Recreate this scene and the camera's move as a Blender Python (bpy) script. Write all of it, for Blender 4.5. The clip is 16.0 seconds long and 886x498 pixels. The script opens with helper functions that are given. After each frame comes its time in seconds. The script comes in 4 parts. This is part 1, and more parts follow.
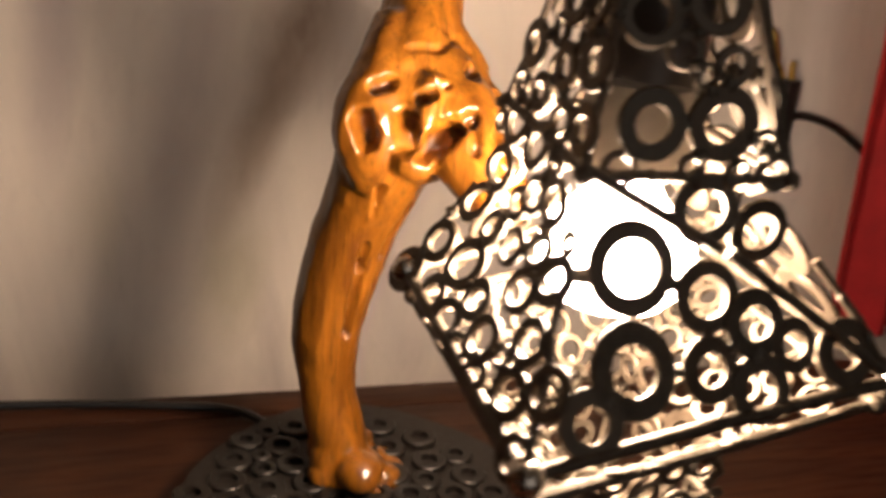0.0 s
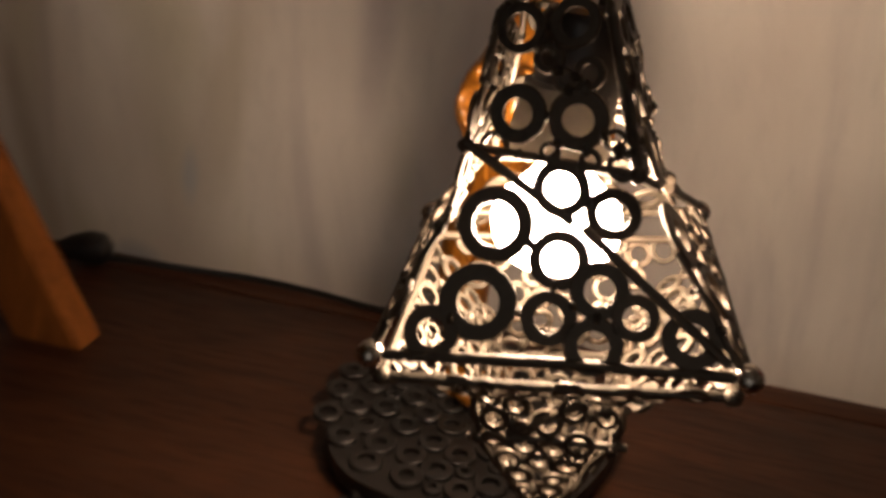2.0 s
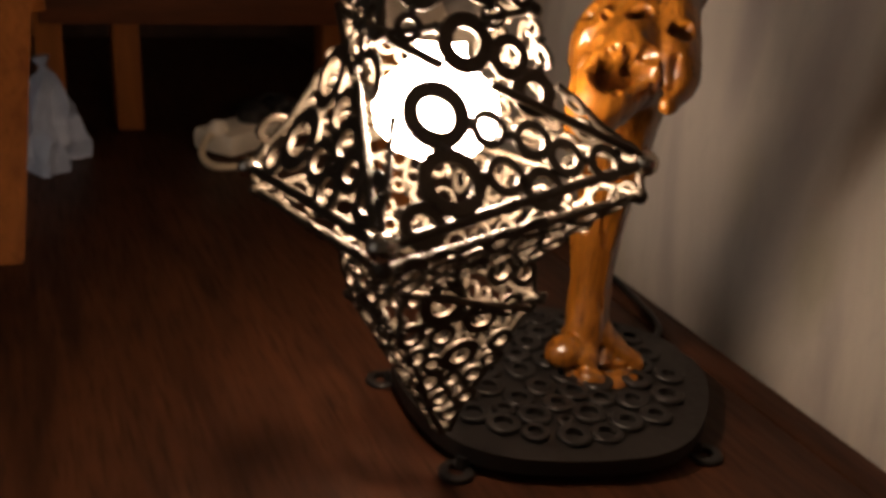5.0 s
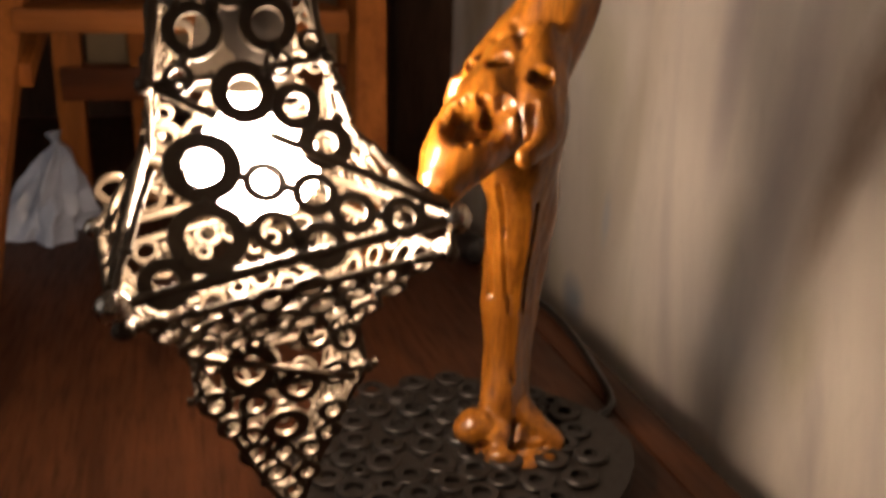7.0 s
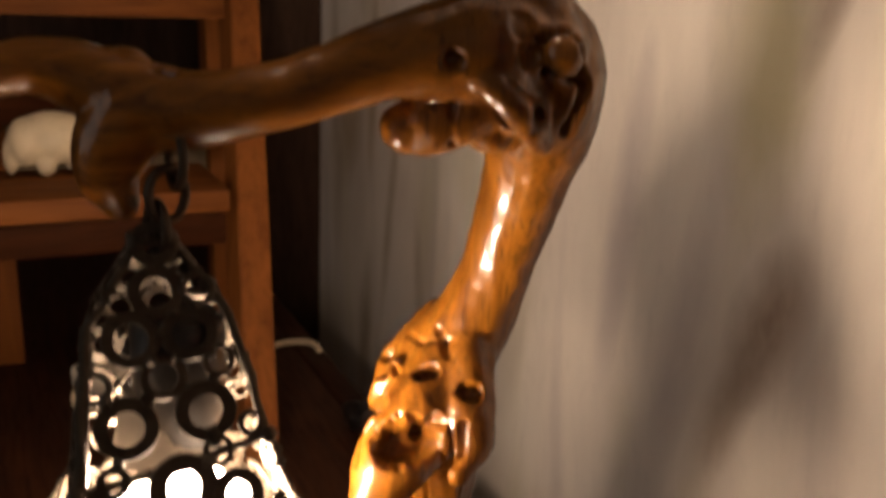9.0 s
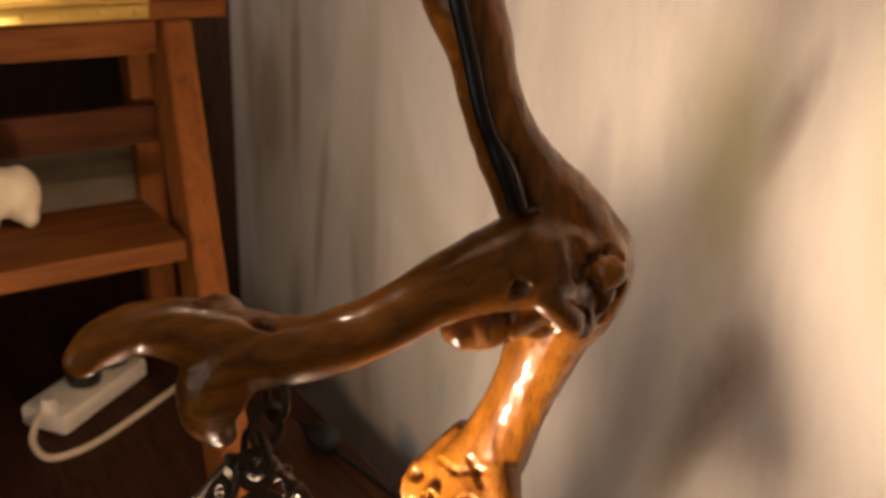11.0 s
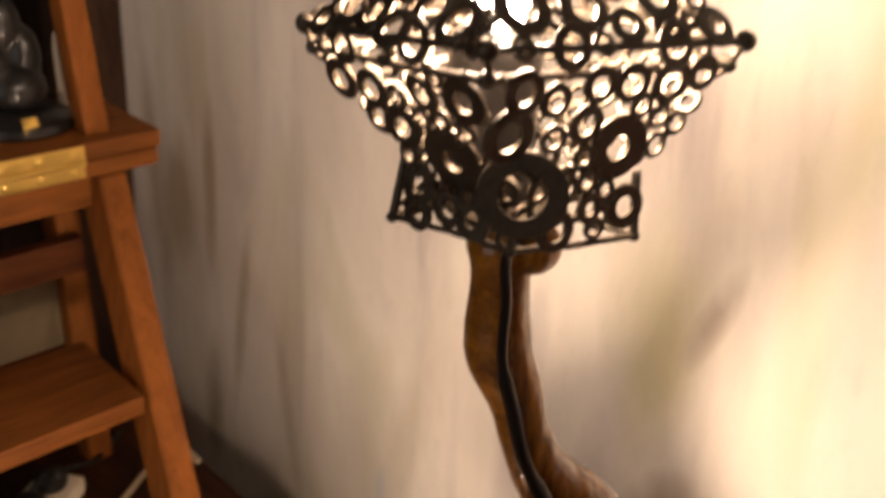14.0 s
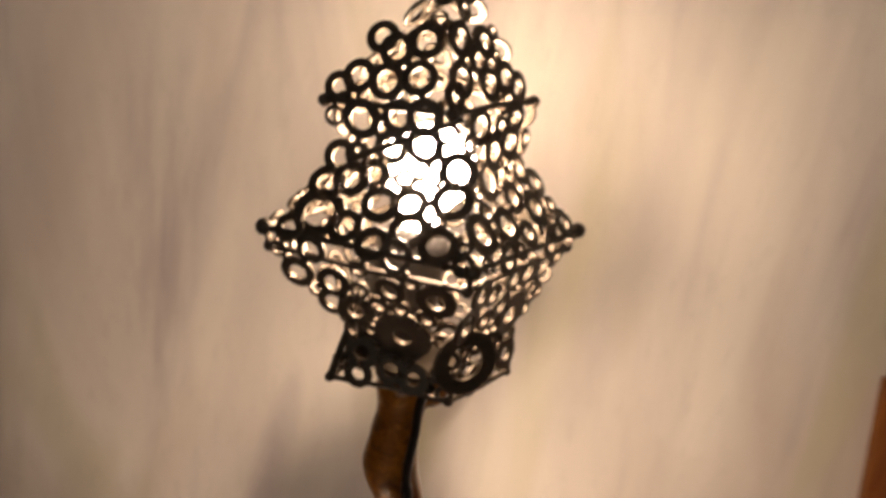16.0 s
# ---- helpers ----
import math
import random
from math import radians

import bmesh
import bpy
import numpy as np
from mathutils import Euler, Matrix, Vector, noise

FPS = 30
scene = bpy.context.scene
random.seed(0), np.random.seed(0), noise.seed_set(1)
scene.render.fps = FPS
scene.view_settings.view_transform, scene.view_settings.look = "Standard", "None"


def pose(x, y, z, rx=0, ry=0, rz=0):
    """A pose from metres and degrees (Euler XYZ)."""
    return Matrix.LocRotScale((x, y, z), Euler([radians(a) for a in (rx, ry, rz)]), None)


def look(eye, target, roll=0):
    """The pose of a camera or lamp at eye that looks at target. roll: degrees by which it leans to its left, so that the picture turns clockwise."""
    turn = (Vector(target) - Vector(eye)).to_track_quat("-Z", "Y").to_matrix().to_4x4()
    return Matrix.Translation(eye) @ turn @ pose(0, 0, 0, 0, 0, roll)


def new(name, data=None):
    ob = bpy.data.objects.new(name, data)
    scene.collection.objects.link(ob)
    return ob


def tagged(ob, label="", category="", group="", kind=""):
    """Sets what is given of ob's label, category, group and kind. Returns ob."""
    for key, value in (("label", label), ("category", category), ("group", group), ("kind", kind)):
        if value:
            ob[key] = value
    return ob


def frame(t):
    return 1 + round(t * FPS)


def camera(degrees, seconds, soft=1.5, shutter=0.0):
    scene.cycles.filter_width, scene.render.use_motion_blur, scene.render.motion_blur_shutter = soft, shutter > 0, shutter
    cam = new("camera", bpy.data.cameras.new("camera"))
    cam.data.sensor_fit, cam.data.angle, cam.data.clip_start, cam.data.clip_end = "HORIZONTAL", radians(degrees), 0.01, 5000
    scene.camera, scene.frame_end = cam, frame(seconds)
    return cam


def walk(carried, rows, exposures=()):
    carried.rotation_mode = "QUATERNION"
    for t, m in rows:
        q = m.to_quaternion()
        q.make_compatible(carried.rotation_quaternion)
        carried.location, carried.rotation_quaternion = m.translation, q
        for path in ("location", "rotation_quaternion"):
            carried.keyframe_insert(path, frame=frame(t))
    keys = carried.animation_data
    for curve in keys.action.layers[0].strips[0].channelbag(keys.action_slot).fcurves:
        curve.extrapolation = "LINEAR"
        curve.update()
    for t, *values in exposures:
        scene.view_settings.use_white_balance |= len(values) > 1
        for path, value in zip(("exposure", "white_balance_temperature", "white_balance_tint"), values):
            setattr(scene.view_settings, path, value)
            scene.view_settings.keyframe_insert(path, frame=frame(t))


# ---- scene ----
cam = camera(50.9, 16.0, soft=3.4, shutter=0.9)
cam.data.dof.use_dof, cam.data.dof.focus_distance, cam.data.dof.aperture_fstop = True, 0.47, 11.0
PATH = [
    (0, (0.019, -0.620, 0.353), (0.344, 0.262, 0.013), 6.7),
    (0.5, (0.077, -0.649, 0.375), (0.291, 0.253, 0.001), 7.3),
    (1, (0.127, -0.667, 0.386), (0.227, 0.247, -0.007), 6.0),
    (1.5, (0.189, -0.686, 0.393), (0.127, 0.224, -0.015), 4.3),
    (2, (0.258, -0.739, 0.397), (0.045, 0.154, 0.000), 5.2),
    (2.5, (0.352, -0.767, 0.396), (-0.011, 0.088, 0.024), 5.6),
    (3, (0.444, -0.742, 0.421), (-0.066, 0.032, 0.044), 2.7),
    (3.5, (0.528, -0.673, 0.431), (-0.118, -0.015, 0.045), -0.1),
    (4, (0.588, -0.614, 0.414), (-0.148, -0.071, 0.011), 0.6),
    (4.2, (0.603, -0.590, 0.394), (-0.155, -0.089, 0.001), 2.0),
    (6.3, (0.662, -0.377, 0.327), (-0.223, -0.072, -0.027), 3.2),
    (6.5, (0.664, -0.362, 0.323), (-0.230, -0.073, -0.019), 2.8),
    (7, (0.668, -0.340, 0.338), (-0.242, -0.070, 0.022), 1.7),
    (7.5, (0.650, -0.343, 0.370), (-0.254, -0.040, 0.068), 1.3),
    (8, (0.628, -0.352, 0.402), (-0.261, 0.000, 0.109), 1.3),
    (8.5, (0.614, -0.362, 0.439), (-0.256, 0.036, 0.149), 2.1),
    (9, (0.606, -0.369, 0.482), (-0.254, 0.056, 0.200), 2.6),
    (9.5, (0.594, -0.381, 0.513), (-0.260, 0.058, 0.236), 2.2),
    (9.7, (0.584, -0.391, 0.532), (-0.259, 0.063, 0.241), 2.4),
    (11.8, (0.534, -0.473, 0.690), (-0.175, 0.088, 0.263), 2.2),
    (12, (0.526, -0.475, 0.707), (-0.173, 0.091, 0.270), 2.1),
    (12.5, (0.504, -0.493, 0.749), (-0.165, 0.097, 0.297), 2.5),
    (13, (0.480, -0.508, 0.787), (-0.170, 0.105, 0.337), 3.3),
    (13.5, (0.470, -0.522, 0.816), (-0.174, 0.106, 0.377), 3.6),
    (14, (0.470, -0.545, 0.857), (-0.149, 0.112, 0.426), 4.4),
    (14.5, (0.450, -0.581, 0.894), (-0.104, 0.137, 0.474), 6.7),
    (15, (0.417, -0.648, 0.923), (-0.035, 0.156, 0.536), 9.3),
    (15.5, (0.387, -0.715, 0.914), (0.028, 0.167, 0.610), 11.6),
    (16, (0.310, -0.734, 0.958), (0.103, 0.178, 0.605), 13.1),
]
walk(cam, [(t, look(eye, target, roll)) for t, eye, target, roll in PATH],
     exposures=[(0, 0.95), (0.5, 0.60), (1, 0.31), (1.5, 0.16), (2.5, 0.0), (4.2, -0.30), (6.3, 0.56), (8, 0.98), (9, 0.68), (9.7, 0.40), (11.8, 1.67), (12.5, 1.74), (14, 1.56), (15.5, 1.15), (16, 0.8)])

# ---- world and light ----
world = bpy.data.worlds.new("world")
scene.world = world
world.use_nodes = True
wn = world.node_tree.nodes["Background"]
wn.inputs["Color"].default_value = (0.92, 0.82, 0.75, 1)
wn.inputs["Strength"].default_value = 0.38
BULB_LOW, BULB_TOP = 176.0, 150.0


# ---- materials ----
def mat(name, build):
    m = bpy.data.materials.new(name)
    m.use_nodes = True
    nt = m.node_tree
    build(nt, nt.nodes["Principled BSDF"])
    return m


def add(nt, kind, **inputs):
    n = nt.nodes.new(kind)
    for k, v in inputs.items():
        n.inputs[k.replace("_", " ")].default_value = v
    return n


def coords(nt, scale, kind="Object", lean=0.0):
    tc = nt.nodes.new("ShaderNodeTexCoord")
    mp = nt.nodes.new("ShaderNodeMapping")
    mp.inputs["Scale"].default_value = scale
    source = tc.outputs[kind]
    if lean:
        turn = nt.nodes.new("ShaderNodeMapping")
        turn.inputs["Rotation"].default_value = (0, radians(lean), 0)
        nt.links.new(source, turn.inputs["Vector"])
        source = turn.outputs["Vector"]
    nt.links.new(source, mp.inputs["Vector"])
    return mp.outputs["Vector"]


def ramp(nt, fac, stops):
    r = nt.nodes.new("ShaderNodeValToRGB")
    el = r.color_ramp.elements
    while len(el) < len(stops):
        el.new(0.5)
    for e, (p, c) in zip(el, stops):
        e.position, e.color = p, (*c, 1)
    nt.links.new(fac, r.inputs["Fac"])
    return r.outputs["Color"]


def noise_tex(nt, vec, scale, detail=4.0, rough=0.55, distort=0.0):
    n = add(nt, "ShaderNodeTexNoise", Scale=scale, Detail=detail, Roughness=rough, Distortion=distort)
    nt.links.new(vec, n.inputs["Vector"])
    return n.outputs["Fac"]


def mix(nt, a, b, fac, mode="MIX"):
    m = nt.nodes.new("ShaderNodeMix")
    m.data_type, m.blend_type = "RGBA", mode
    for sock, v in ((m.inputs["Factor"], fac), (m.inputs["A"], a), (m.inputs["B"], b)):
        if isinstance(v, (int, float)):
            sock.default_value = v
        elif isinstance(v, tuple):
            sock.default_value = (*v, 1)
        else:
            nt.links.new(v, sock)
    return m.outputs["Result"]


def bump(nt, bsdf, height, strength, dist=0.001):
    b = add(nt, "ShaderNodeBump", Strength=strength, Distance=dist)
    nt.links.new(height, b.inputs["Height"])
    nt.links.new(b.outputs["Normal"], bsdf.inputs["Normal"])


def wood(name, light, dark, rough, coat, grain=(60, 60, 6), kind="Object", relief=0.25, gloss=0.08, sheen=0.2, streak=0.85, stain=0.6):
    def build(nt, p):
        v = coords(nt, grain, kind)
        f = noise_tex(nt, v, 1.0, 6, 0.6, 0.8)
        g = noise_tex(nt, v, 5.0, 3)
        big = noise_tex(nt, coords(nt, (7, 7, 3), kind), 1.0, 3)
        c = ramp(nt, f, [(0.3, dark), (0.62, light)])
        c = mix(nt, c, tuple(x * 0.6 for x in dark), ramp(nt, g, [(0.52, (0, 0, 0)), (0.74, (streak,) * 3)]))
        c = mix(nt, c, tuple(x * 0.55 for x in dark), ramp(nt, big, [(0.5, (0, 0, 0)), (0.75, (stain,) * 3)]))
        nt.links.new(c, p.inputs["Base Color"])
        nt.links.new(ramp(nt, g, [(0.3, (rough,) * 3), (0.8, (min(1, rough + 0.15),) * 3)]), p.inputs["Roughness"])
        p.inputs["Coat Weight"].default_value = coat
        p.inputs["Coat Roughness"].default_value = gloss
        p.inputs["Specular IOR Level"].default_value = sheen
        bump(nt, p, f, relief, 0.001)
    return mat(name, build)


def metal(name, colour, rough, metallic, rust=0.3):
    def build(nt, p):
        n = noise_tex(nt, coords(nt, (1, 1, 1)), 180.0, 4)
        info = nt.nodes.new("ShaderNodeObjectInfo")
        c = ramp(nt, n, [(0.35, tuple(x * 0.6 for x in colour)), (0.7, colour)])
        warm = (colour[0] * 1.25, colour[1] * 0.95, colour[2] * 0.8)
        m = nt.nodes.new("ShaderNodeMath")
        m.operation, m.inputs[1].default_value = "MULTIPLY", rust
        nt.links.new(info.outputs["Random"], m.inputs[0])
        c = mix(nt, c, warm, m.outputs[0])
        nt.links.new(c, p.inputs["Base Color"])
        p.inputs["Metallic"].default_value = metallic
        nt.links.new(ramp(nt, n, [(0.3, (rough,) * 3), (0.8, (min(1, rough + 0.25),) * 3)]), p.inputs["Roughness"])
        bump(nt, p, n, 0.3, 0.0006)
    return mat(name, build)


def plain(name, colour, rough, vary=0.12, scale=30.0, bumps=0.1, metallic=0.0):
    def build(nt, p):
        n = noise_tex(nt, coords(nt, (1, 1, 1)), scale, 5)
        c = ramp(nt, n, [(0.3, tuple(x * (1 - vary) for x in colour)), (0.7, tuple(min(1, x * (1 + vary)) for x in colour))])
        nt.links.new(c, p.inputs["Base Color"])
        p.inputs["Roughness"].default_value = rough
        p.inputs["Metallic"].default_value = metallic
        bump(nt, p, n, bumps, 0.001)
    return mat(name, build)


def wall_build(nt, p):
    """Plaster washed with pale vertical streaks of grey, brown and olive."""
    v = coords(nt, (7.0, 7.0, 1.3), lean=7)
    streak = noise_tex(nt, v, 1.0, 7, 0.58, 0.9)
    v2 = coords(nt, (3.2, 3.2, 1.7), lean=7)
    patch = noise_tex(nt, v2, 1.0, 2, 0.5, 0.6)
    olive = noise_tex(nt, coords(nt, (4.3, 4.3, 1.1), lean=7), 1.3, 2, 0.5, 1.0)
    fine = noise_tex(nt, coords(nt, (90, 90, 30)), 1.0, 5)
    c = ramp(nt, streak, [(0.30, (0.53, 0.47, 0.45)), (0.48, (0.75, 0.68, 0.61)), (0.66, (0.85, 0.78, 0.69))])
    c = mix(nt, c, (0.46, 0.37, 0.31), ramp(nt, patch, [(0.52, (0, 0, 0)), (0.7, (0.42, 0.42, 0.42))]))
    c = mix(nt, c, (0.60, 0.55, 0.36), ramp(nt, olive, [(0.56, (0, 0, 0)), (0.72, (0.6, 0.6, 0.6))]))
    c = mix(nt, c, (0.5, 0.45, 0.4), ramp(nt, fine, [(0.55, (0, 0, 0)), (0.9, (0.35, 0.35, 0.35))]))
    # darker and paler patches: place on the wall, half width and half height, lean, colour, strength
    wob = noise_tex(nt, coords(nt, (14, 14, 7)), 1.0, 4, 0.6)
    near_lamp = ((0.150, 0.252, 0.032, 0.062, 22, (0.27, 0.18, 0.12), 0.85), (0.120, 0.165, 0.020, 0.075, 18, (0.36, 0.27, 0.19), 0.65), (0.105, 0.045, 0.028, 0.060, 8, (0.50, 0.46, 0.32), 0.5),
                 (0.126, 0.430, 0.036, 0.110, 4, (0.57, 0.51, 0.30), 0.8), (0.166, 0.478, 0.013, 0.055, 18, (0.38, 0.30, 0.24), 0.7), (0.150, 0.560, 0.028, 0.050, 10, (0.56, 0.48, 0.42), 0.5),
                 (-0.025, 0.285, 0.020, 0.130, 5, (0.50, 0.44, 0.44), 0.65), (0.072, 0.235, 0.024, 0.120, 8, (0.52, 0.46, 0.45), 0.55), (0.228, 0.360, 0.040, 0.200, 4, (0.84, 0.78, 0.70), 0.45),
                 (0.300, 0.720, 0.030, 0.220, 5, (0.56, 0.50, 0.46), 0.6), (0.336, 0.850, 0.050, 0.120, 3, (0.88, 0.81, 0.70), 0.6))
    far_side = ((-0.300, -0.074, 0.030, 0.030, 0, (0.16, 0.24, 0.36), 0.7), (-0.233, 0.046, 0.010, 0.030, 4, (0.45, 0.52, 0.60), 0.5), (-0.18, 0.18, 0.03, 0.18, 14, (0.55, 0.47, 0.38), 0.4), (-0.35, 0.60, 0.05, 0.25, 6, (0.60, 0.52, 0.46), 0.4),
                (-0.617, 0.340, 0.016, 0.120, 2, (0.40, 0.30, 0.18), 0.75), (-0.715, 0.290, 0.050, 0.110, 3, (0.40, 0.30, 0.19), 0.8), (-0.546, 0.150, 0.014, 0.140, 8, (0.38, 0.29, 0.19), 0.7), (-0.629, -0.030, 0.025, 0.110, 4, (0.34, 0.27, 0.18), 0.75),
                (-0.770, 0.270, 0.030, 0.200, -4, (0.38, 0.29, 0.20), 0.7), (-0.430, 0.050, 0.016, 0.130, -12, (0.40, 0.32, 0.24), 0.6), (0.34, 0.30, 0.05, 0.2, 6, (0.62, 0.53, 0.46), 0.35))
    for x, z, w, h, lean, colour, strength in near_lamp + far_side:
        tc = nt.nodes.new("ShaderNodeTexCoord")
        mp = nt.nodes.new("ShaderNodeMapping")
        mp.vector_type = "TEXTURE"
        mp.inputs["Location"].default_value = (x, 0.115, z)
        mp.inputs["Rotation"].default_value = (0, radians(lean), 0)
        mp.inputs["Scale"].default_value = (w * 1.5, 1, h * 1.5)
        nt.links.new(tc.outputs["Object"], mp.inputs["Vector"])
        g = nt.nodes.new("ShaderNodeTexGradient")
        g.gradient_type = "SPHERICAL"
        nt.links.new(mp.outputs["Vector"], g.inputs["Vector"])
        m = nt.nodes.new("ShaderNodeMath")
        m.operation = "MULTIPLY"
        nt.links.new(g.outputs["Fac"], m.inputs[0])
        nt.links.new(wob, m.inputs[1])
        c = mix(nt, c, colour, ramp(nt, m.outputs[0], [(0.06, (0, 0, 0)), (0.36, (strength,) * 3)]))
    nt.links.new(c, p.inputs["Base Color"])
    p.inputs["Roughness"].default_value = 0.62
    relief = mix(nt, fine, wob, 0.6)
    bump(nt, p, relief, 0.35, 0.004)


def glow(name, colour, strength):
    def build(nt, p):
        p.inputs["Base Color"].default_value = (0.9, 0.85, 0.7, 1)
        p.inputs["Emission Color"].default_value = (*colour, 1)
        p.inputs["Emission Strength"].default_value = strength
    return mat(name, build)


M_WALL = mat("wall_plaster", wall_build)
M_PLASTER = plain("room_plaster", (0.55, 0.49, 0.42), 0.8, 0.15, 3.0)
M_FLOOR = wood("floor_wood", (0.058, 0.019, 0.007), (0.022, 0.007, 0.0028), 0.5, 0.03, (4, 40, 40))
M_TRUNK = wood("varnished_driftwood", (0.30, 0.112, 0.0105), (0.080, 0.024, 0.0024), 0.30, 0.62, (75, 75, 6), relief=0.14, gloss=0.09, sheen=0.25, streak=0.75, stain=0.55)
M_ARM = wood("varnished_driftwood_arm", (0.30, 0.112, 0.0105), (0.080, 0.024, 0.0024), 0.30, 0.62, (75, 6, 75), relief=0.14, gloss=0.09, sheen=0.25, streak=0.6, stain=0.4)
M_TEAK = wood("oiled_teak", (0.25, 0.080, 0.013), (0.15, 0.043, 0.007), 0.62, 0.0, (45, 45, 4), relief=0.12, streak=0.4, stain=0.4)
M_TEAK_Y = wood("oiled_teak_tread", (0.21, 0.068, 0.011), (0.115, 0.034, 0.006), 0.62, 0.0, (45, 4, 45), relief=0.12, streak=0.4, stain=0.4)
# teak for the rails, with the shade below the treads put into its colour
M_TEAK_SHADED = wood("shaded_teak", (0.10, 0.026, 0.005), (0.055, 0.014, 0.003), 0.6, 0.0, (45, 4, 45), relief=0.12, streak=0.4, stain=0.4)
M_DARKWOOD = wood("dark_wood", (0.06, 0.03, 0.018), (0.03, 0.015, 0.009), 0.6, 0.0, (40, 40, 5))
M_STEEL = metal("blackened_steel", (0.072, 0.059, 0.043), 0.40, 0.6)
M_KNOB = metal("polished_steel", (0.50, 0.46, 0.40), 0.16, 1.0, 0.1)
M_BASE = metal("dark_iron", (0.021, 0.020, 0.019), 0.38, 0.5, 0.5)
M_BRASS = plain("brass", (0.66, 0.45, 0.12), 0.30, 0.14, 25, 0.06, 1.0)
M_CABLE = plain("black_rubber", (0.006, 0.006, 0.006), 0.28, 0.2, 60, 0.05)
M_BLACK = plain("black_plastic", (0.012, 0.011, 0.011), 0.3, 0.2, 60, 0.05)
M_WHITE = plain("cream_plastic", (0.68, 0.6, 0.48), 0.45, 0.08, 40, 0.05)
M_CORD = plain("cream_cord", (0.6, 0.48, 0.32), 0.55, 0.1, 80, 0.05)
M_LEAD = plain("grey_brown_flex", (0.085, 0.062, 0.045), 0.5, 0.2, 60, 0.05)
M_CREAM = plain("cream_stone", (0.60, 0.50, 0.34), 0.45, 0.12, 40, 0.2)
M_CARD = plain("beige_board", (0.13, 0.095, 0.055), 0.8, 0.2, 18, 0.2)
M_RED = plain("red_cloth", (0.42, 0.012, 0.014), 0.75, 0.2, 25, 0.3)
M_BAG = plain("pale_plastic_bag", (0.30, 0.34, 0.44), 0.32, 0.2, 25, 0.4)
M_SOCKET = plain("grey_bakelite", (0.022, 0.020, 0.019), 0.4, 0.2, 60, 0.1)
M_CUP = plain("grey_metal_cup", (0.2, 0.19, 0.175), 0.5, 0.2, 60, 0.1)
M_GLOW_LOW = glow("lit_bulb", (1.0, 0.732, 0.525), BULB_LOW)
M_GLOW_TOP = glow("lit_bulb_top", (1.0, 0.732, 0.525), BULB_TOP)


# ---- mesh helpers ----
def part(name, bm, material, parent=None, label="", smooth=True):
    me = bpy.data.meshes.new(name)
    bm.normal_update()
    bm.to_mesh(me)
    bm.free()
    me.materials.append(material)
    if smooth:
        me.shade_smooth()
        me.set_sharp_from_angle(angle=radians(38))
    ob = new(name, me)
    if parent:
        ob.parent = parent
    if label:
        tagged(ob, label)
    return ob


def thing(name, label, category, group="", kind=""):
    return tagged(new(name), label, category, group, kind)


def box_into(bm, lo, hi, m=None):
    c = [(a + b) / 2 for a, b in zip(lo, hi)]
    s = [b - a for a, b in zip(lo, hi)]
    mm = Matrix.Translation(c) @ Matrix.Diagonal((*s, 1))
    return bmesh.ops.create_cube(bm, size=1, matrix=(m @ mm) if m else mm)["verts"]


def box(lo, hi, bevel=0.002, m=None, seg=2):
    bm = bmesh.new()
    box_into(bm, lo, hi, m)
    if bevel:
        bmesh.ops.bevel(bm, geom=bm.edges[:], offset=bevel, segments=seg, affect="EDGES", profile=0.6)
    return bm


def frame_at(p, n, up=Vector((0, 0, 1))):
    n = Vector(n).normalized()
    x = up.cross(n)
    if x.length < 1e-4:
        x = Vector((1, 0, 0))
    x.normalize()
    y = n.cross(x)
    m = Matrix((x, y, n)).transposed().to_4x4()
    m.translation = p
    return m


def tube_into(bm, pts, radii, seg=10, cap=True, closed=False):
    """A tube along points, with a radius at each."""
    pts = [Vector(p) for p in pts]
    n, rings = len(pts), []
    side = None
    for i, p in enumerate(pts):
        a = pts[(i - 1) % n] if closed or i else pts[0]
        b = pts[(i + 1) % n] if closed or i < n - 1 else pts[-1]
        d = (b - a).normalized()
        if side is None:
            side = d.orthogonal().normalized()
        side = (side - d * side.dot(d)).normalized()
        other = d.cross(side)
        r = radii[i] if hasattr(radii, "__len__") else radii
        rings.append([bm.verts.new(p + (side * math.cos(2 * math.pi * k / seg) + other * math.sin(2 * math.pi * k / seg)) * r) for k in range(seg)])
    for i in range(n if closed else n - 1):
        ra, rb = rings[i], rings[(i + 1) % n]
        for k in range(seg):
            bm.faces.new((ra[k], ra[(k + 1) % seg], rb[(k + 1) % seg], rb[k]))
    if cap and not closed:
        bm.faces.new(rings[0][::-1])
        bm.faces.new(rings[-1])


def tube(pts, radii, seg=10, closed=False):
    bm = bmesh.new()
    tube_into(bm, pts, radii, seg, closed=closed)
    return bm


def spline(pts, steps=8):
    """Catmull-Rom through rows of numbers."""
    rows = [np.array(p, float) for p in pts]
    rows = [2 * rows[0] - rows[1], *rows, 2 * rows[-1] - rows[-2]]
    out = []
    for i in range(1, len(rows) - 2):
        a, b, c, d = rows[i - 1:i + 3]
        for k in range(steps):
            t = k / steps
            out.append(0.5 * (2 * b + (c - a) * t + (2 * a - 5 * b + 4 * c - d) * t * t + (3 * b - a - 3 * c + d) * t ** 3))
    return out + [rows[-2]]


